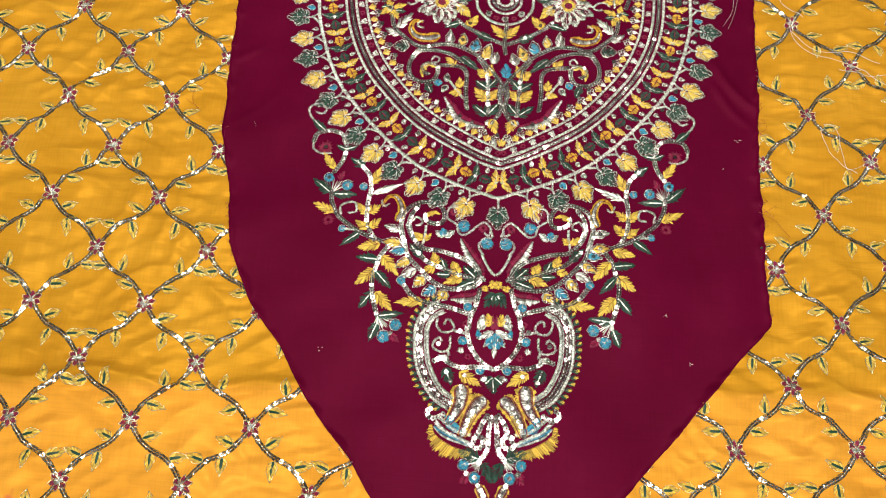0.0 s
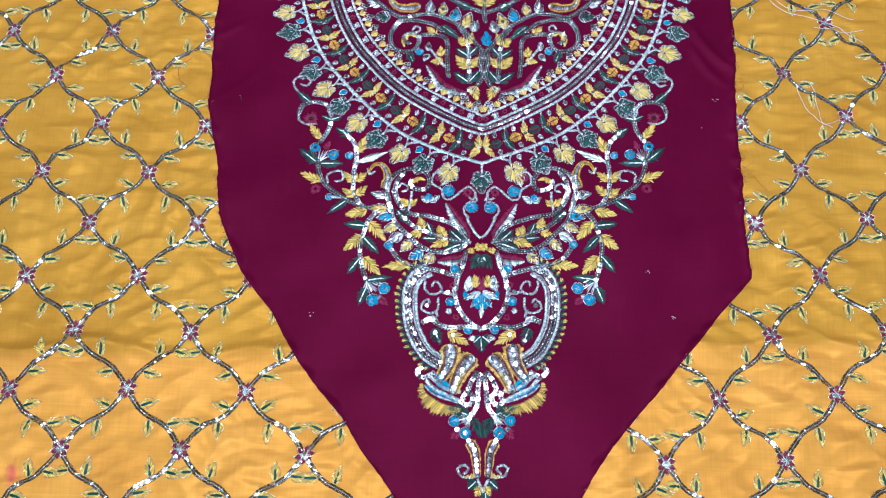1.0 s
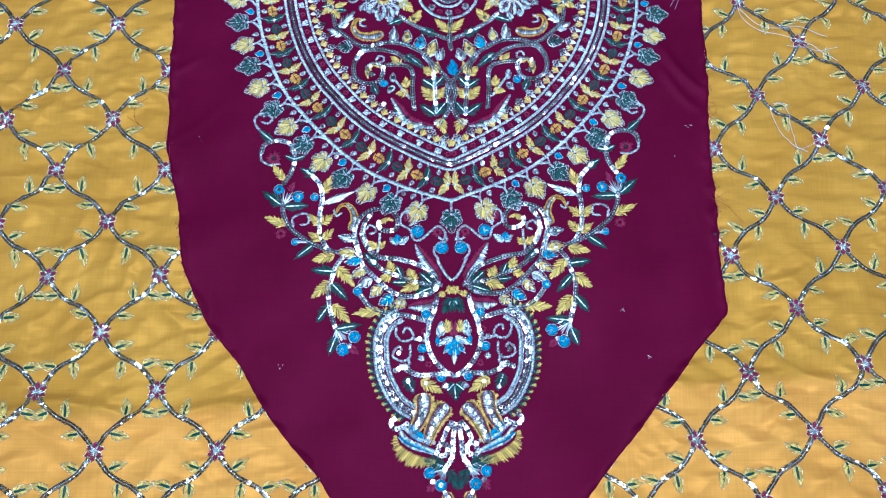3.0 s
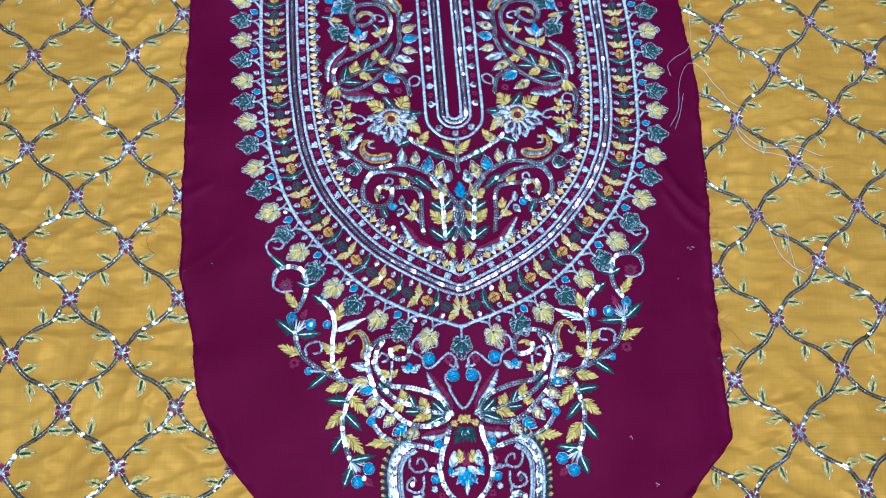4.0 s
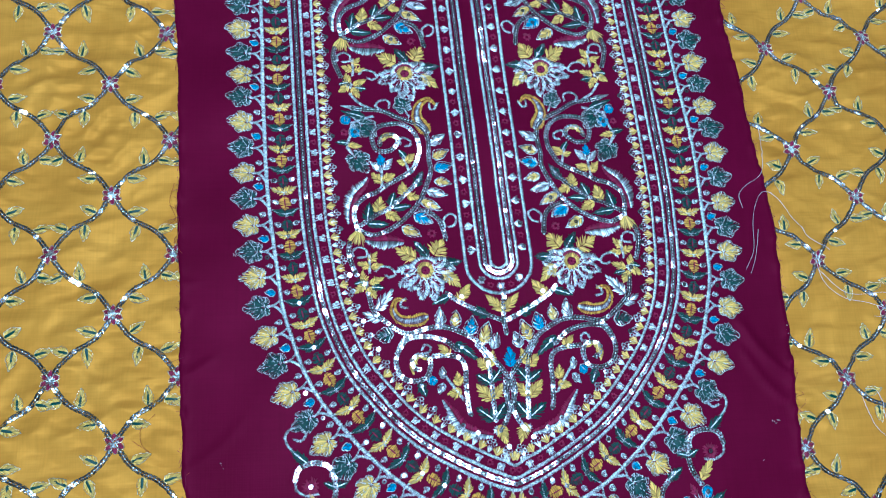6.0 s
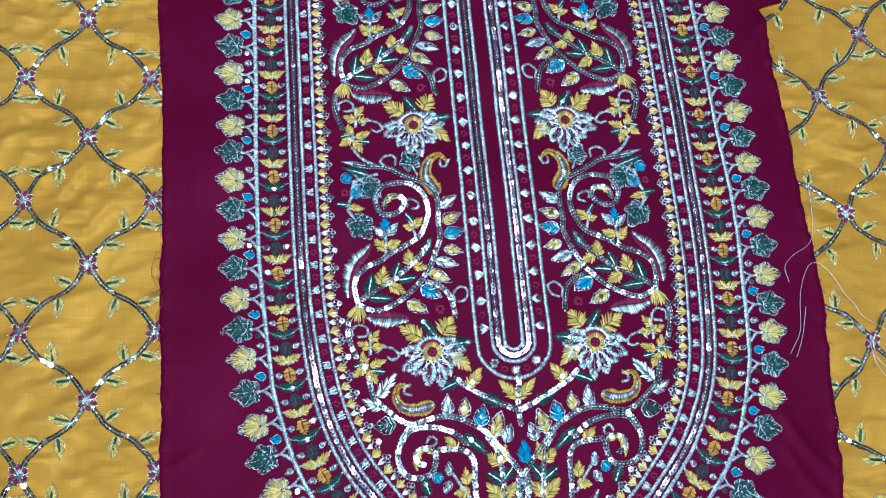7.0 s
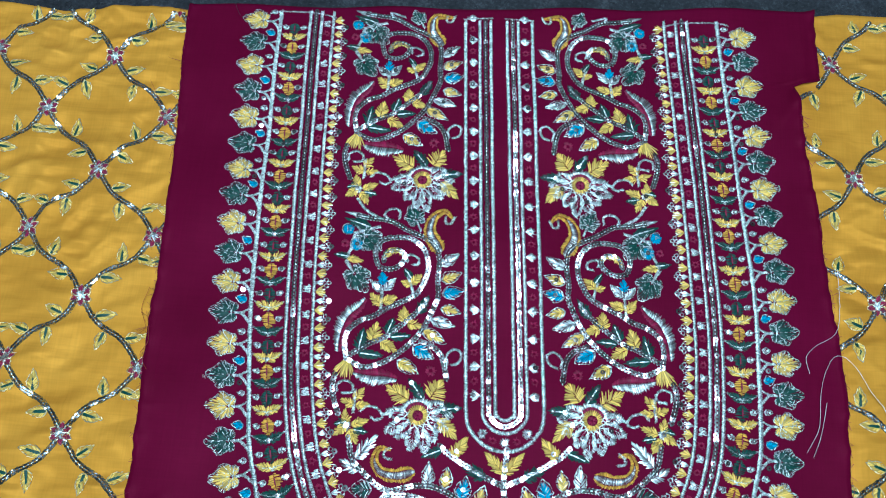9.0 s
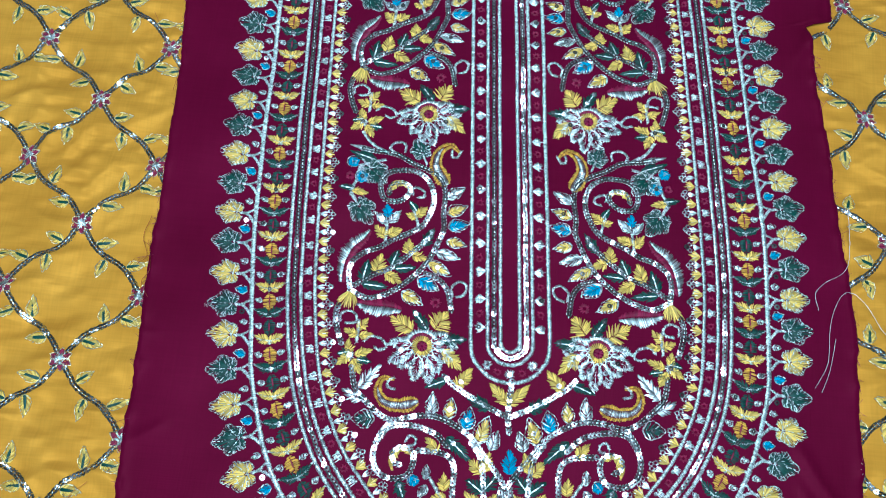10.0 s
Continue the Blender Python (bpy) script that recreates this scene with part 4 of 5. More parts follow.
    leaf((-85.3, 31.8), (-92.5, 26.2), 6.5, "yellow", lift=up)
    leaf((-83.4, 29.8), (-78.7, 21.5), 6.5, "yellow", lift=up)
    leaf((-82.3, 31.7), (-73.1, 35.3), 6, "yellow", lift=up)
    leaf((-85.2, 33.8), (-92.3, 32.2), 5.5, "green", lift=up)
    leaf((-81.4, 29.7), (-73.4, 28.3), 6, "green", lift=up)
    dot((-85.3, 31.8), 3, "silver", sequin=True, lift=up)
    curl([(-77.9, 39.5), (-74.7, 42.4), (-68.8, 41.1), (-66, 37), (-69.1, 35.1), (-72.1, 36.2)], lift=up)
    stem([(-66, 38), (-59.9, 39.7), (-54.8, 41.5)], False, lift=up)
    blossom((-47, 38.1), 16.5, lift=up)
    leaf((-52.5, 46.4), (-65.1, 53.9), 12, "yellow", lift=up)
    leaf((-40.4, 47.8), (-33.8, 58.5), 13, "yellow", lift=up)
    leaf((-36, 36.6), (-25.5, 26.1), 9, "yellow", lift=up)
    leaf((-44.5, 47), (-52.8, 58.4), 7.5, "green", sequins=2, lift=up)
    leaf((-35.8, 41.6), (-22.7, 43), 8, "green", sequins=2, lift=up)


spray(138.5)
spray(0)

# the scroll under the neck
stem([(-83.6, 25.8), (-81, 14.6), (-74.2, 7.3), (-66.4, 1), (-59.5, -1.3), (-49.4, 1.2), (-39.4, 1.8), (-29.5, -1.7), (-19.6, -8.1), (-12.7, -16.4), (-6.8, -23.7), (-0.9, -32), (2.1, -42.1), (1.1, -51)], r=1.6)
leaf((-79, 14.6), (-67.5, 28), 8, "silver")
leaf((-77.2, 8.5), (-88, 14), 8, "silver")
paisley([(-60.8, 19.7), (-66.8, 20), (-69, 14.1), (-65.2, 7.9), (-56.3, 6.5), (-47.2, 9.1)], 1.5, 9)
curl([(-60.8, 20.7), (-63.8, 18.9), (-64, 15.9), (-60, 14.7)])
bud((-69.4, -0.9), (-81.5, -1.3), 10, "green")
bud((-40.4, 0.8), (-40, 13.8), 7, "silver")
bud((-31.4, 0.4), (-30.1, 11.4), 7, "yellow")
bud((-22.5, -5), (-20.2, 6.9), 9, "blue")
bud((-15.6, -11.3), (-10.4, 2.5), 9, "yellow")
bud((-8.7, -14.6), (-5.5, -4.8), 7, "silver")
stem([(1.3, 21.9), (-0.3, 4), (0.5, -5)], axis=True)
leaf((-0.2, 9), (-10.8, 20.5), 7.5, "yellow")
stem([(-1.3, 3.1), (-11.2, 7.5), (-21.1, 12.9), (-29.9, 18.3), (-34.7, 22.6)])
leaf((-10.3, 6.5), (-23.1, 13), 8, "green")
leaf((-27.9, 17.3), (-19.5, 27.9), 8, "yellow", sequins=1)
leaf((-33.8, 20.5), (-44.9, 16), 6, "green")
leaf((1.2, -26.1), (1.3, -13.1), 8.5, "blue", axis=True)
stem([(-61.5, -2.2), (-66.6, -10), (-68.7, -18.9), (-65.8, -27), (-58.9, -30.4), (-50.8, -28.7), (-47.8, -21.9), (-48.7, -16.8), (-53.7, -14.6), (-58.7, -17.4), (-57.8, -22.4), (-54.8, -23.5)])
plume([(-48.7, -16.8), (-53.7, -13.6), (-58.7, -15.4), (-60.8, -21.3), (-58.8, -26.4)], 5, ("yellow",))
stem([(-66.6, -11), (-62.5, -5.2), (-56.5, -3.5), (-47.5, -3.9), (-37.6, -7.3), (-30.7, -13.6)])
leaf((-31.6, -8.6), (-17.8, -21.2), 7, "green", sequins=1)
curl([(-52.6, -11.6), (-50.6, -8.7), (-47.6, -9.9), (-47.7, -12.9), (-50.7, -13.7)])
stem([(-45.7, -15.9), (-36.7, -16.3), (-29.7, -18.7), (-26.8, -24.8), (-26.9, -35.8), (-25.9, -49.8), (-25, -52.9)])
leaf((-35.7, -16.4), (-42.6, -9.1), 7, "yellow")
dot((-46.9, -30.9), 2.8, "blue")
bud((-39.9, -33.2), (-43.9, -39), 5, "silver")
leaf((-30.9, -35.6), (-31.8, -26.6), 7, "yellow")
leaf((-29.9, -38.7), (-38.9, -40.2), 7, "yellow")
stem([(-28.9, -43.7), (-33.9, -36.5), (-38.8, -29.3)], False)
bud((-40.8, -30.2), (-40.8, -23.2), 4.5, "silver")
leaf((-54.9, -31.5), (-50.9, -40.7), 7, "green", sequins=1)
stem([(-10, -57.6), (-10.9, -42.5), (-11.8, -28.5), (-13.7, -18.4), (-18.6, -11.2)])
leaf((-12.8, -26.4), (-19.7, -19.1), 7.5, "yellow")
leaf((-11.8, -25.5), (-8.7, -14.6), 6.5, "yellow")
leaf((-11.9, -35.5), (-20.8, -29.1), 8.0, "green")
leaf((-10.9, -34.5), (-3.8, -25.8), 8.0, "green")
leaf((-11.9, -45.5), (-20.9, -35.1), 8.5, "yellow")
leaf((-10.9, -44.5), (-3.9, -35.8), 7.5, "yellow")
leaf((-11, -57.5), (-21.9, -49), 9.5, "green")
leaf((-10, -56.6), (-2.9, -46.9), 9.5, "green")
stem([(2.1, -33.1), (3.1, -41.1), (-2, -54.9), (-7, -63.7)])
leaf((-8, -60.6), (-4, -72.8), 8, "yellow")
dot((-9, -63.6), 3, "silver")
plume([(-12, -66.5), (-21, -64.1), (-30, -59.7), (-35.9, -50.4), (-40.9, -43.2)], 5)

# branches, scrolls and pendant below the border
curl([(-127, -69.3), (-133, -63), (-135, -56.9), (-132, -53.1), (-127, -52.3), (-123, -56.5), (-126, -60.3), (-130, -59.2)])
leaf((-122, -73.5), (-132, -65.1), 7, "green")
stem([(-112, -105), (-108, -98.1), (-106, -90.2), (-107, -81.2), (-110, -76.1), (-115, -73.8), (-121, -73.6), (-127, -76.3), (-129, -82.2)])
curl([(-129, -82.2), (-128, -88.2), (-122, -91.5), (-116, -90.8)])
dot((-120, -86.6), 5.2, "maroon", sequin=True)
leaf((-106, -88.2), (-113, -84.9), 5, "green")
leaf((-106, -88.2), (-98, -85.6), 5, "green")
leaf((-112, -103), (-121, -90.6), 6.5, "yellow")
fan((-112.1, -121), (-113, -110.9), 2.2, "silver")
dot((-115, -109.8), 3.3, "blue", sequin=True)
dot((-102.1, -115.4), 3.5, "blue", sequin=True)
leaf((-108, -111.1), (-105, -104.3), 5, "maroon")
leaf((-113.1, -120.9), (-126, -110.3), 8, "green")
leaf((-111.1, -122), (-94.1, -121.8), 7, "green")
stem([(-112.1, -120), (-111.1, -128), (-106.2, -137.2), (-99.2, -143.5), (-89.3, -150), (-76.4, -155.6)])
leaf((-109.2, -135.1), (-124.1, -128.4), 7.5, "yellow")
dot((-112.2, -141), 3.8, "maroon")
dot((-102.3, -147.4), 2.3, "blue")
stem([(-101.3, -147.4), (-92.3, -147.8)], False)
curl([(-104.2, -136.3), (-105.1, -131.3), (-102.1, -128.4), (-96.1, -127.7), (-94.1, -131.8), (-95.1, -134.7), (-99.2, -135.5)])
stem([(-80.3, -154.4), (-86.2, -143.1), (-87.1, -128.1), (-86.1, -116.1), (-88, -107), (-92, -101.9), (-96, -97.7)])
leaf((-92, -100.9), (-102, -94.4), 7, "green")
leaf((-85.1, -113.2), (-81, -100.4), 7.5, "yellow")
dot((-91.1, -115.9), 2.5, "blue")
leaf((-84.1, -120.2), (-65, -112.1), 6, "silver")
stem([(-87.1, -122.1), (-84.1, -120.2)], False)
leaf((-87.2, -136.1), (-94.1, -127.8), 7, "yellow")
leaf((-86.2, -135.1), (-78.1, -128.5), 7, "yellow")
leaf((-85.3, -147.2), (-94.2, -140.8), 7, "yellow")
leaf((-84.2, -146.2), (-77.2, -138.5), 7, "yellow")
paisley([(-77.1, -128.5), (-74.1, -122.7), (-69.1, -121.9), (-65.1, -127.1), (-64.1, -134.1), (-67.2, -141)], 1.2, 7)
curl([(-78.1, -125.5), (-76.1, -129.6), (-73.1, -127.7)])
stem([(-60.4, -157.3), (-63.3, -147.2), (-63.2, -139.2), (-60.1, -131.3), (-55.1, -127.5), (-49.1, -125.8), (-42.1, -126.1), (-37.1, -130.3), (-35.2, -136.4), (-37.2, -141.3), (-42.2, -142.1), (-47.2, -139.9), (-48.2, -135.8)])
stem([(-55.3, -151.5), (-58.2, -143.4), (-57.2, -135.4), (-53.1, -129.6)])
plume([(-38.1, -134.3), (-42.1, -132.1), (-47.1, -133.9), (-48.2, -137.8)], 4.5, ("yellow",))
curl([(-56.2, -140.5), (-54.2, -137.6), (-50.2, -139.7), (-50.2, -142.7), (-53.2, -143.6)])
bud((-63.3, -147.2), (-74.2, -144.7), 6, "silver")
leaf((-48.3, -153.8), (-55.3, -148.5), 5.5, "yellow")
leaf((-47.3, -153.9), (-43.3, -149.1), 5.5, "yellow")
stem([(-48.4, -156.8), (-47.3, -148.9), (-47.2, -143.9)], False)
leaf((-35.3, -150.4), (-36.2, -144.4), 6, "blue")
bud((-35.3, -151.4), (-40.3, -147.2), 4.5, "silver")
bud((-34.3, -151.5), (-28.2, -146.7), 4.5, "silver")
curl([(-27.2, -138.8), (-24.1, -134.9), (-25.1, -129.9), (-30.1, -128.6), (-33.1, -131.5), (-33.2, -137.5), (-27.2, -141.8), (-25.3, -147.9), (-21.3, -149), (-17.2, -146.2), (-12.2, -141.5), (-8.2, -139.6), (-4.2, -143.8), (-5.3, -148.8), (-8.3, -147.6)])
dot((-29.1, -132.7), 3, "maroon")
dot((-22.2, -143), 4, "blue")
dot((-9.2, -143.6), 3.4, "maroon")
curl([(-4.2, -144.8), (-3.3, -149.9), (-8.3, -151.6), (-11.3, -154.5), (-11.4, -158.5), (-8.5, -162.6)])
dot((-6.3, -154.7), 4, "blue")
plume([(-8.8, -179.6), (-9.6, -172.6), (-15.5, -164.3), (-19.4, -158.1), (-23.3, -152)], 5)
stem([(-9.5, -162.6), (-6.6, -168.7), (-3.7, -173.8), (-0.7, -177)], False)
leaf((-90.3, -149.9), (-102.4, -159.4), 6.5, "green")
leaf((-76.4, -157.6), (-91.4, -160.9), 8.5, "yellow")
bud((-62.4, -157.2), (-75.4, -155.6), 8, "yellow")
stem([(-71.4, -159.8), (-75.5, -165.6), (-77.7, -173.5), (-79.8, -180.4), (-79, -190.4), (-77.2, -198.5), (-74.5, -206.6)])
leaf((-76.6, -168.6), (-91.5, -166.9), 7.5, "green")
leaf((-74.5, -165.6), (-62.8, -179.2), 9, "yellow")
leaf((-78.7, -175.5), (-90.9, -185.9), 9, "yellow")
leaf((-77.7, -176.5), (-67, -188), 7.5, "green")
leaf((-79, -190.4), (-87.3, -202.1), 8, "green")
leaf((-77, -190.5), (-65.4, -203.1), 9, "yellow")
leaf((-74.5, -206.6), (-58.4, -204.4), 7, "green")
fan((-74.5, -206.6), (-67.7, -214), 1.9, "silver")
dot((-62.6, -212.2), 3.5, "blue")
dot((-69.8, -219.9), 3.7, "blue")
leaf((-65.8, -218), (-59.9, -223.3), 6, "maroon")
leaf((-74.6, -211.6), (-78.9, -223.4), 8, "green")
dot((-65.8, -218), 1.8, "silver", sequin=True)
bud((-58.4, -161.4), (-69.5, -162.9), 6.5, "blue")
bud((-55.5, -167.5), (-65.6, -173), 7, "yellow")
bud((-51.7, -174.7), (-61.8, -179.2), 7, "silver")
bud((-45.8, -178.9), (-52.9, -186.6), 8, "yellow")
bud((-37.9, -186.3), (-47.1, -191.9), 8.5, "blue")
bud((-31, -188.6), (-37.2, -195.3), 8.5, "yellow")
stem([(-63.2, -146.2), (-60.4, -156.3), (-57.5, -165.4), (-49.7, -173.8), (-40.8, -182.2), (-31.9, -186.6), (-21.9, -187), (-12.9, -184.4), (-8.8, -179.6)])
stem([(-59.2, -143.3), (-55.3, -152.5), (-47.4, -159.9), (-36.4, -161.4), (-24.5, -164.9), (-15.6, -169.3), (-10.7, -176.5), (-7.8, -180.6)])
stem([(-55.4, -159.5), (-44.6, -169), (-33.7, -173.5), (-21.7, -178), (-8.8, -180.6)])
leaf((-48.5, -165.8), (-57.4, -156.4), 7, "green", sequins=1)
leaf((-38.6, -171.3), (-41.4, -162.1), 7.5, "yellow")
leaf((-32.7, -173.5), (-36.5, -165.4), 7, "green")
leaf((-24.7, -176.9), (-28.5, -167.7), 8.5, "yellow")
leaf((-39.6, -173.2), (-47.7, -174.9), 7, "yellow")
leaf((-29.7, -177.7), (-39.7, -177.2), 6, "green")
leaf((-21.8, -179), (-33.9, -183.5), 8, "yellow")
leaf((-12.8, -179.4), (-21.6, -171), 11, "green")
leaf((-12.8, -181.4), (-25.9, -186.8), 10, "green")
dot((-60.8, -182.3), 2.7, "blue")
stem([(-58.9, -185.3), (-54.1, -191.6), (-47.2, -195.9), (-35.2, -198.4), (-25.3, -200.9), (-15.4, -204.3)])
leaf((-46.2, -195.9), (-64.2, -197.1), 7.5, "yellow")
plume([(-10, -189.5), (-15.1, -192.3), (-22.1, -193), (-28.1, -193.7)], 5)
dot((-17.3, -199.2), 2.7, "blue")
dot((-6.9, -186.7), 2.6, "yellow")
dot((-1.9, -183.9), 3.2, "yellow")
leaf((-0, -190), (-7.3, -199.7), 10, "green", vein=False)
dot((-1.1, -193), 2.4, "silver")
stem([(-10, -187.6), (-12.2, -197.5), (-15.4, -205.3), (-16.6, -213.3), (-17.6, -212.2), (-15.9, -222.3), (-12.1, -229.5), (-6.3, -235.7), (-0.4, -239)])
leaf((-3.6, -211.8), (-4.4, -202.8), 7, "yellow")
bud((-0.7, -215), (-10.8, -219.5), 4.5, "silver")
bud((-0.7, -217), (-6.5, -224.7), 4.5, "blue")
leaf((0.2, -222), (-0.2, -233), 3.4, "silver", axis=True)
leaf((0.2, -216), (0, -225), 4.2, "blue", axis=True)
leaf((-2, -225.9), (-2.9, -220.9), 4, "blue")
leaf((-9.8, -218.6), (-10.6, -213.5), 4, "blue")
bud((-9.7, -214.5), (-8.0, -204.6), 4, "silver")
bud((-7.6, -213.7), (-7.4, -204.7), 5, "silver")
leaf((-1.0, -214), (-1.2, -204), 3.4, "maroon")
dot((-19.9, -221.1), 2.7, "blue")
dot((-8.4, -239.6), 2.7, "blue")
dot((-18.6, -210.2), 2.3, "maroon")
dot((-16.2, -231.3), 2.3, "maroon")
dot((-21.7, -215), 2, "silver", sequin=True)
dot((-21, -227.1), 2.2, "silver")
horseshoe([(-34.3, -199.5), (-41.4, -204.1), (-45.6, -212.9), (-45.9, -223.9), (-44.3, -236), (-39.6, -247.2), (-33.9, -255.5), (-26, -260.8)])
curl([(-36.5, -207.4), (-36.6, -211.4), (-33.7, -215.5), (-28.7, -215.7), (-25.6, -212.8), (-27.5, -208.8), (-30.5, -207.6), (-31.6, -210.6)])
curl([(-27.8, -218.7), (-28, -225.7), (-32.1, -228.6), (-38, -226.3), (-37.9, -222.3), (-34.8, -219.4), (-32.9, -221.5)])
dot((-34.9, -223.4), 1.7, "silver", sequin=True)
stem([(-25.7, -214.8), (-18.7, -216.2)], False)
stem([(-37.2, -234.3), (-32.2, -232.6), (-27.3, -235.8), (-20.4, -238.1), (-11.3, -237.5), (-4.3, -237.8)])
leaf((-28.2, -233.7), (-35.1, -230.4), 5, "silver")
stem([(-29, -226.7), (-28.1, -230.7)], False)
leaf((-30.4, -238.6), (-25.7, -249.8), 9, "green", sequins=2)
leaf((-21.4, -241), (-7.7, -249.7), 8.5, "yellow", sequins=1)
leaf((-0.5, -244), (-5.7, -248.7), 7, "green")
leaf((-0.6, -245), (0.1, -255), 9, "green", axis=True)
bud((-3.6, -244.8), (-8.6, -245.6), 4.5, "silver")
paisley([(-27.4, -272.8), (-23.2, -267), (-20, -259.1), (-19.7, -249.1)], 6, 14, fill="sequin")
paisley([(-18.6, -280.2), (-15.3, -271.3), (-11.1, -263.5), (-4.9, -256.8)], 6, 14, fill="sequin")
stem([(-30.2, -267.6), (-33.3, -269.5), (-37.3, -270.3), (-40.2, -267.2), (-38.1, -264.3)])
plume([(-18.5, -277.2), (-23.5, -274.9), (-28.3, -270.7)], 4, ("blue",))
plume([(-12.9, -289.4), (-21.8, -287), (-28.7, -283.7), (-34.6, -279.4), (-36.4, -274.4)], 8.5, ("yellow",))
stem([(-34.4, -272.5), (-29.5, -277.7), (-22.6, -281), (-13.8, -285.4)], False, width=3.0)
stem([(-32.3, -269.5), (-26.4, -274.8), (-20.5, -278.1), (-13.6, -279.4)], False, width=2.6)
plume([(-35.5, -275.4), (-30.6, -279.6), (-22.7, -283), (-14.8, -286.3)], 2.2, ("blue", "silver"))
leaf((-29.3, -268.7), (-18.5, -277.2), 4, "blue")
stem([(-1.3, -268.9), (-2.5, -277.9), (-2.7, -284.9), (-3.9, -289.8), (-8.1, -295.6)], r=1.7)
stem([(-11.7, -283.5), (-10.6, -280.5), (-7.6, -280.7), (-5.7, -282.7), (-6.8, -286.7), (-10.8, -287.5), (-12.8, -285.4)])
plume([(-13.6, -280.4), (-12.4, -273.4), (-7.3, -268.7)], 5, ("yellow",))
stem([(-3.2, -267.9), (-6.4, -272.7), (-8.5, -277.6)])
leaf((-8, -293.6), (-21.9, -289), 9.5, "green", vein=False)
fan((-7, -294.7), (-14.2, -298.4), 2.0, "silver")
dot((-17.1, -297.2), 3.1, "blue")
dot((-10.3, -304.5), 3.3, "blue", sequin=True)
leaf((-14.3, -303.4), (-19.4, -308.1), 6, "maroon")
dot((-15.3, -302.3), 1.8, "silver", sequin=True)
leaf((-5.1, -295.8), (-0.4, -308), 8, "green", vein=False)
paisley([(-3.1, -329.9), (-3.9, -322.8), (-4.7, -315.8), (-8.5, -308.6)], 4, 7.5, fill="sequin")
curl([(-3.1, -329.9), (-9.1, -330.6), (-13.1, -329.4), (-15, -325.3), (-11.9, -323.5), (-8.9, -324.6), (-9, -326.6), (-11.1, -328.5)])
plume([(-11.1, -330.5), (-7.2, -331.7), (-3.1, -329.9)], 3.5, ("yellow",))
leaf((-4.2, -332.8), (-9.3, -337.6), 8, "green")
stem([(-3.2, -331.9), (-1.3, -335.9), (0.6, -339)], False)
leaf((-1.3, -335.9), (-4.5, -341.8), 6.5, "yellow")
leaf((1.6, -339.1), (1.3, -351.1), 7, "green", axis=True)

# ---- loose threads, frayed edges and lint ----
def loose_thread(points, mat, label, r=0.095, curls=0.0):
    q, t = smooth(points, 1.6)
    q = q + np.cumsum(rng.normal(0, 0.10 + curls, q.shape), 0) * 0.5
    w = Work()
    w.strands(mat, q[:-1] - (q[1:] - q[:-1]) * 0.35, q[1:] + (q[1:] - q[:-1]) * 0.35, r, 0.35, 1.6)
    root = new("loose_thread")
    finish(w, "strand", root, lambda p: np.stack([p[:, 0], p[:, 1], p[:, 2] + np.maximum(lie_orange(p[:, 0], p[:, 1]), lie_panel(p[:, 0], p[:, 1]))], 1))
    tagged(root, label, "thread", "loose threads on the cloth")


loose_thread([(160, 32), (167, 45), (170, 65), (176, 81), (182, 86), (190, 80), (197, 67), (205, 54), (219, 44)], WHITE, "fine white loose sewing thread lying across the cloth")
loose_thread([(164, 75), (163, 84), (169, 91), (181, 100), (185, 123), (185, 137)], WHITE, "fine white loose sewing thread lying across the cloth")
loose_thread([(208, 38), (211, 23), (222, 12), (238, 8), (257, 1), (275, -12)], WHITE, "fine white loose sewing thread lying across the cloth")
loose_thread([(209, 31), (226, 15), (251, 14), (271, 7)], WHITE, "fine white loose sewing thread lying across the cloth")
loose_thread([(223, -52), (227, -68), (236, -80), (244, -85)], WHITE, "fine white loose sewing thread lying across the cloth")
loose_thread([(226, -47), (234, -50), (236, -73), (240, -82), (256, -74)], WHITE, "fine white loose sewing thread lying across the cloth")
loose_thread([(172, 59), (168, 43), (163, 30)], WHITE, "fine white loose sewing thread lying across the cloth")
loose_thread([(241, -1), (261, -4), (277, -1)], WHITE, "fine white loose sewing thread lying across the cloth")
loose_thread([(-210, -48), (-217, -55), (-217, -64), (-212, -69), (-222, -62)], FRAY, "thin reddish brown thread frayed from the cut edge")
loose_thread([(175, -119), (184, -125), (194, -136)], FRAY, "thin reddish brown thread frayed from the cut edge")
loose_thread([(-230, 227), (-218, 206), (-210, 202), (-209, 188), (-209, 176)], FRAY, "thin reddish brown thread frayed from the cut edge")
loose_thread([(-206, 96), (-208, 84), (-204, 73), (-208, 68)], FRAY, "thin reddish brown thread frayed from the cut edge")
loose_thread([(-205, 82), (-201, 66), (-204, 58), (-199, 50)], FRAY, "thin reddish brown thread frayed from the cut edge")
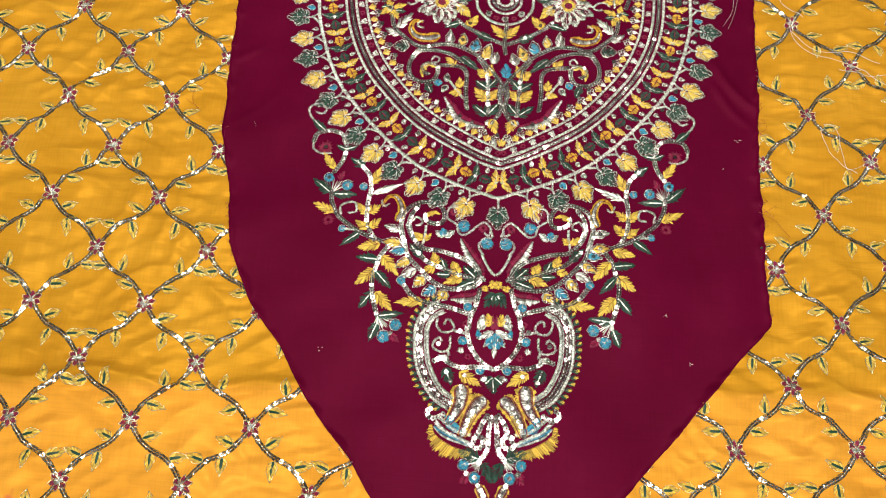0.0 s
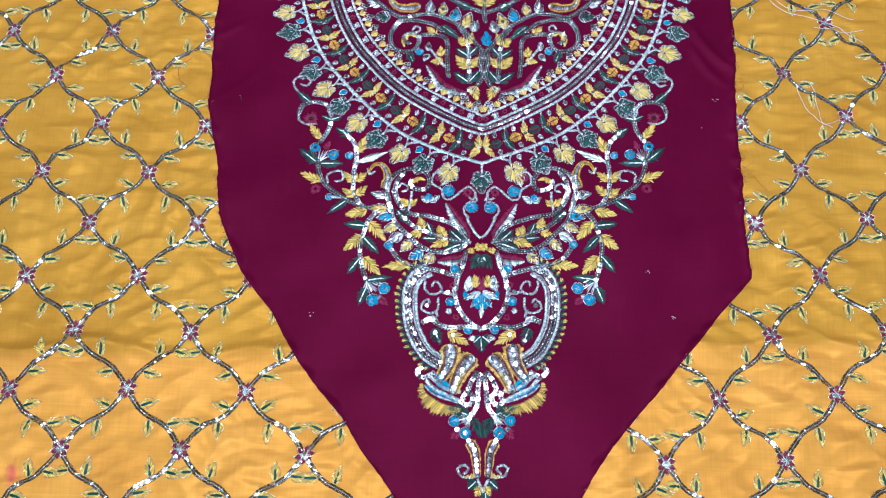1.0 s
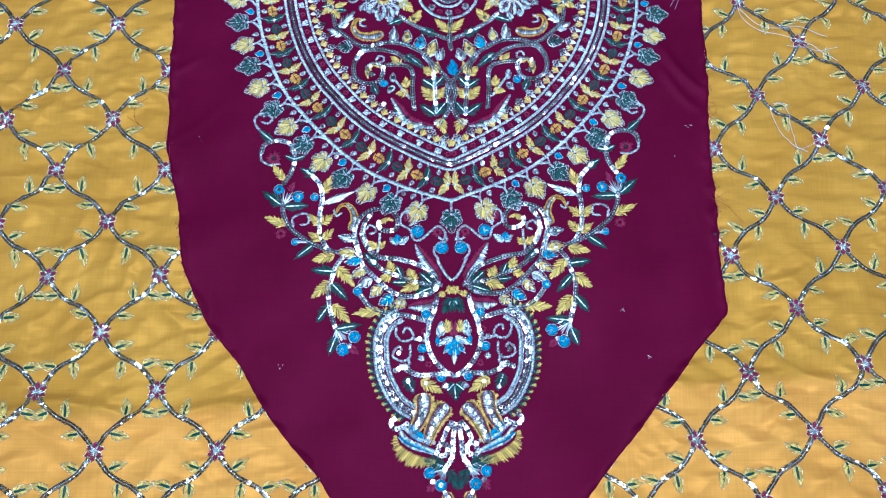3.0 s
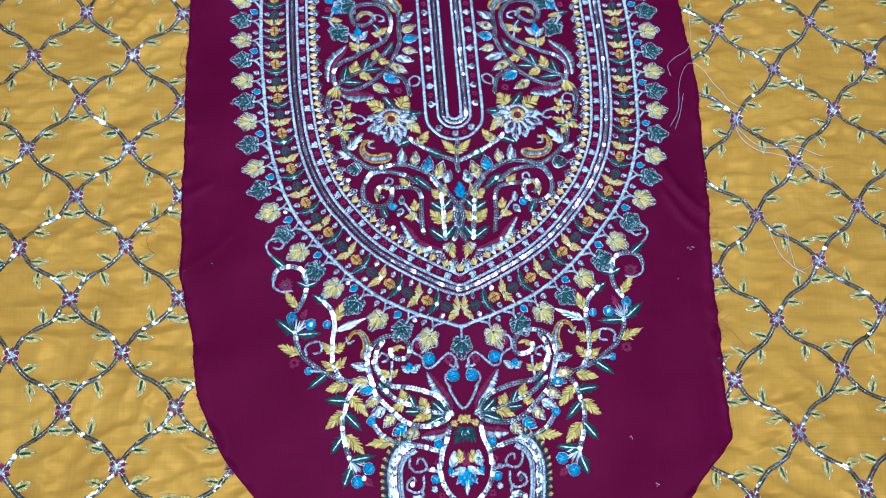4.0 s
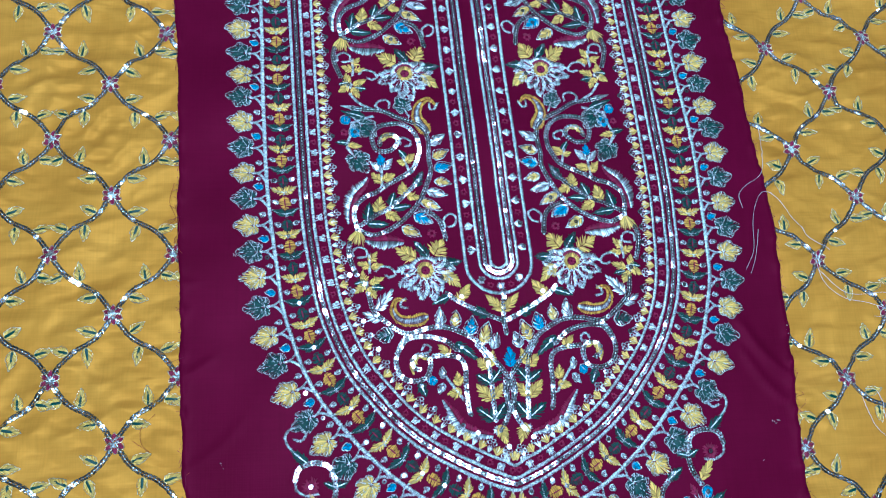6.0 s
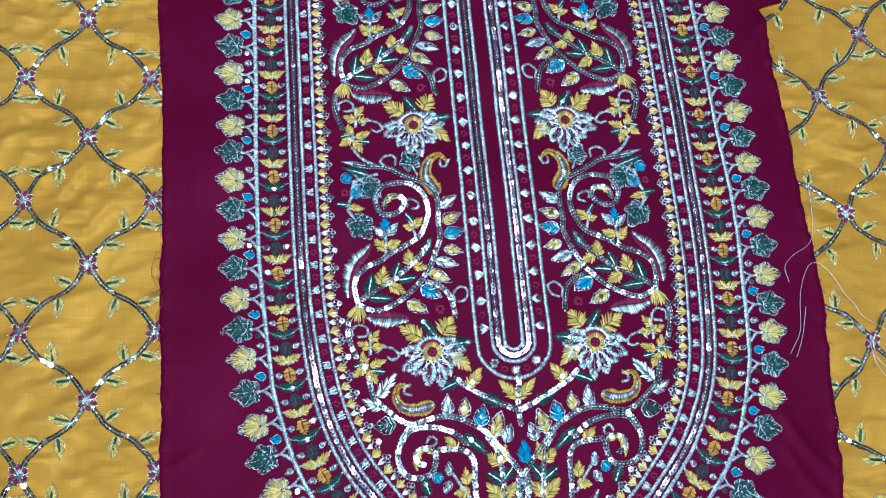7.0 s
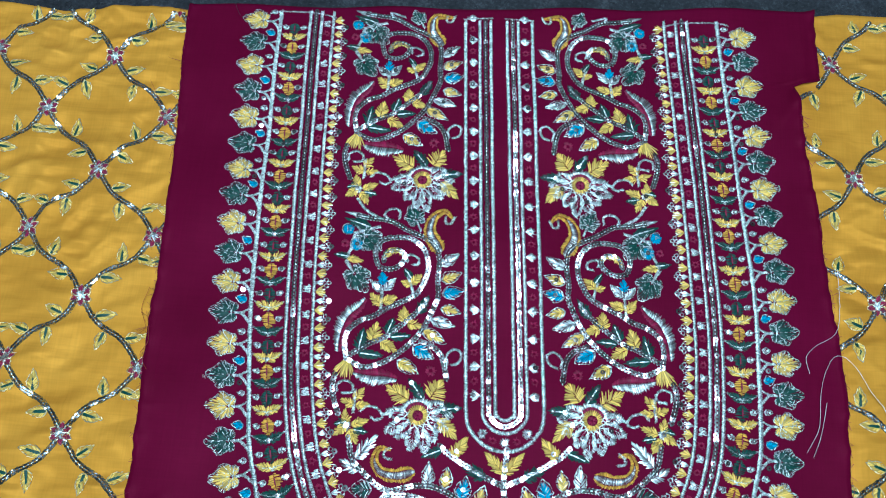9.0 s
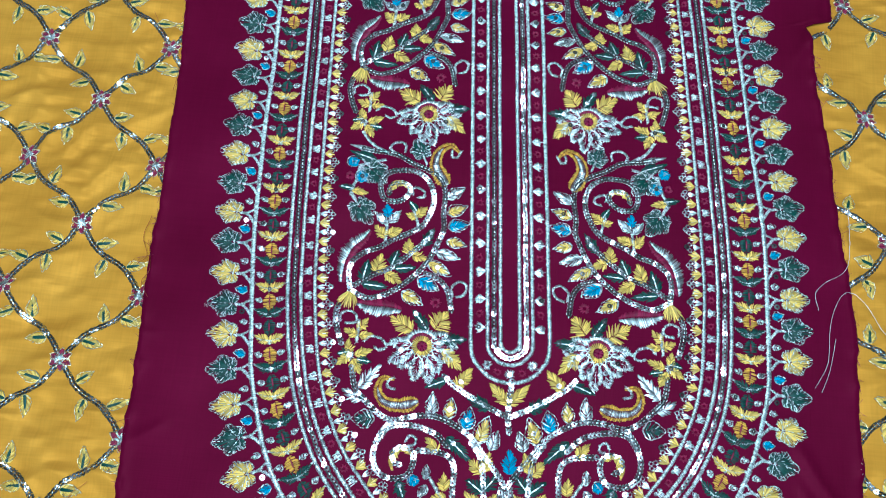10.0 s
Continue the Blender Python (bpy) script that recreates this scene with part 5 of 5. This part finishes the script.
loose_thread([(231, 316), (241, 320), (249, 323)], WHITE, "fine white loose sewing thread lying across the cloth")
loose_thread([(-188, 289), (-184, 281), (-178, 275)], DARK, "short dark thread end at the cut edge")


def frayed_edges():
    w = Work()
    for edge, side in ((LEFT, -1), (RIGHT, 1)):
        y = rng.uniform(-0.2, 0.28, 150)
        x = np.interp(y, *zip(*edge))
        a = np.stack([x, y], 1) * 1000
        d = np.stack([side * np.abs(rng.normal(1.2, 1.0, 150)), rng.normal(0, 1.6, 150)], 1)
        far = rng.random(150) < 0.12
        d[far] *= 3
        w.strands(RED, a - d * 0.3, a + d, 0.09, 0.2, 1.0)
        b = a[far] + d[far]
        w.strands(FRAY, b, b + rng.normal(0, 2.0, b.shape), 0.09, 0.2, 0.9)
    tagged(finish(w, "fray", panel, lambda p: np.stack([p[:, 0], p[:, 1], p[:, 2] + np.maximum(lie_orange(p[:, 0], p[:, 1]), lie(p[:, 0], p[:, 1]))], 1)), kind="stuff")


def lint():
    w = Work()
    for k in range(34):
        c = np.array([rng.uniform(-185, 170), rng.uniform(-330, 60)])
        if not inside_panel(c[0] / 1000, c[1] / 1000, 0.012) or abs(c[0]) < 60 + (c[1] + 330) * 0.28:
            continue
        n = rng.integers(1, 5)
        a = c + rng.normal(0, 1.0, (n, 2))
        w.strands(LINT, a, a + rng.normal(0, 1.3, (n, 2)), 0.17, 0.2, 0.2)
    tagged(finish(w, "lint", panel, lambda p: np.stack([p[:, 0], p[:, 1], p[:, 2] + lie_panel(p[:, 0], p[:, 1])], 1)), kind="stuff")


def carpet_fuzz():
    w = Work()
    a = np.stack([rng.uniform(-420, 320, 9000), rng.uniform(268, 470, 9000)], 1)
    a = a[a[:, 1] > 292 + 0.056 * a[:, 0]]
    w.strands(WOOL, a, a + rng.normal(0, 1.3, a.shape), 0.14, 0.5, 0.0)
    fuzz = finish(w, "fuzz", floor, lambda p: p + (0, 0, -0.0038))
    tagged(fuzz, kind="stuff")


frayed_edges()
lint()
carpet_fuzz()
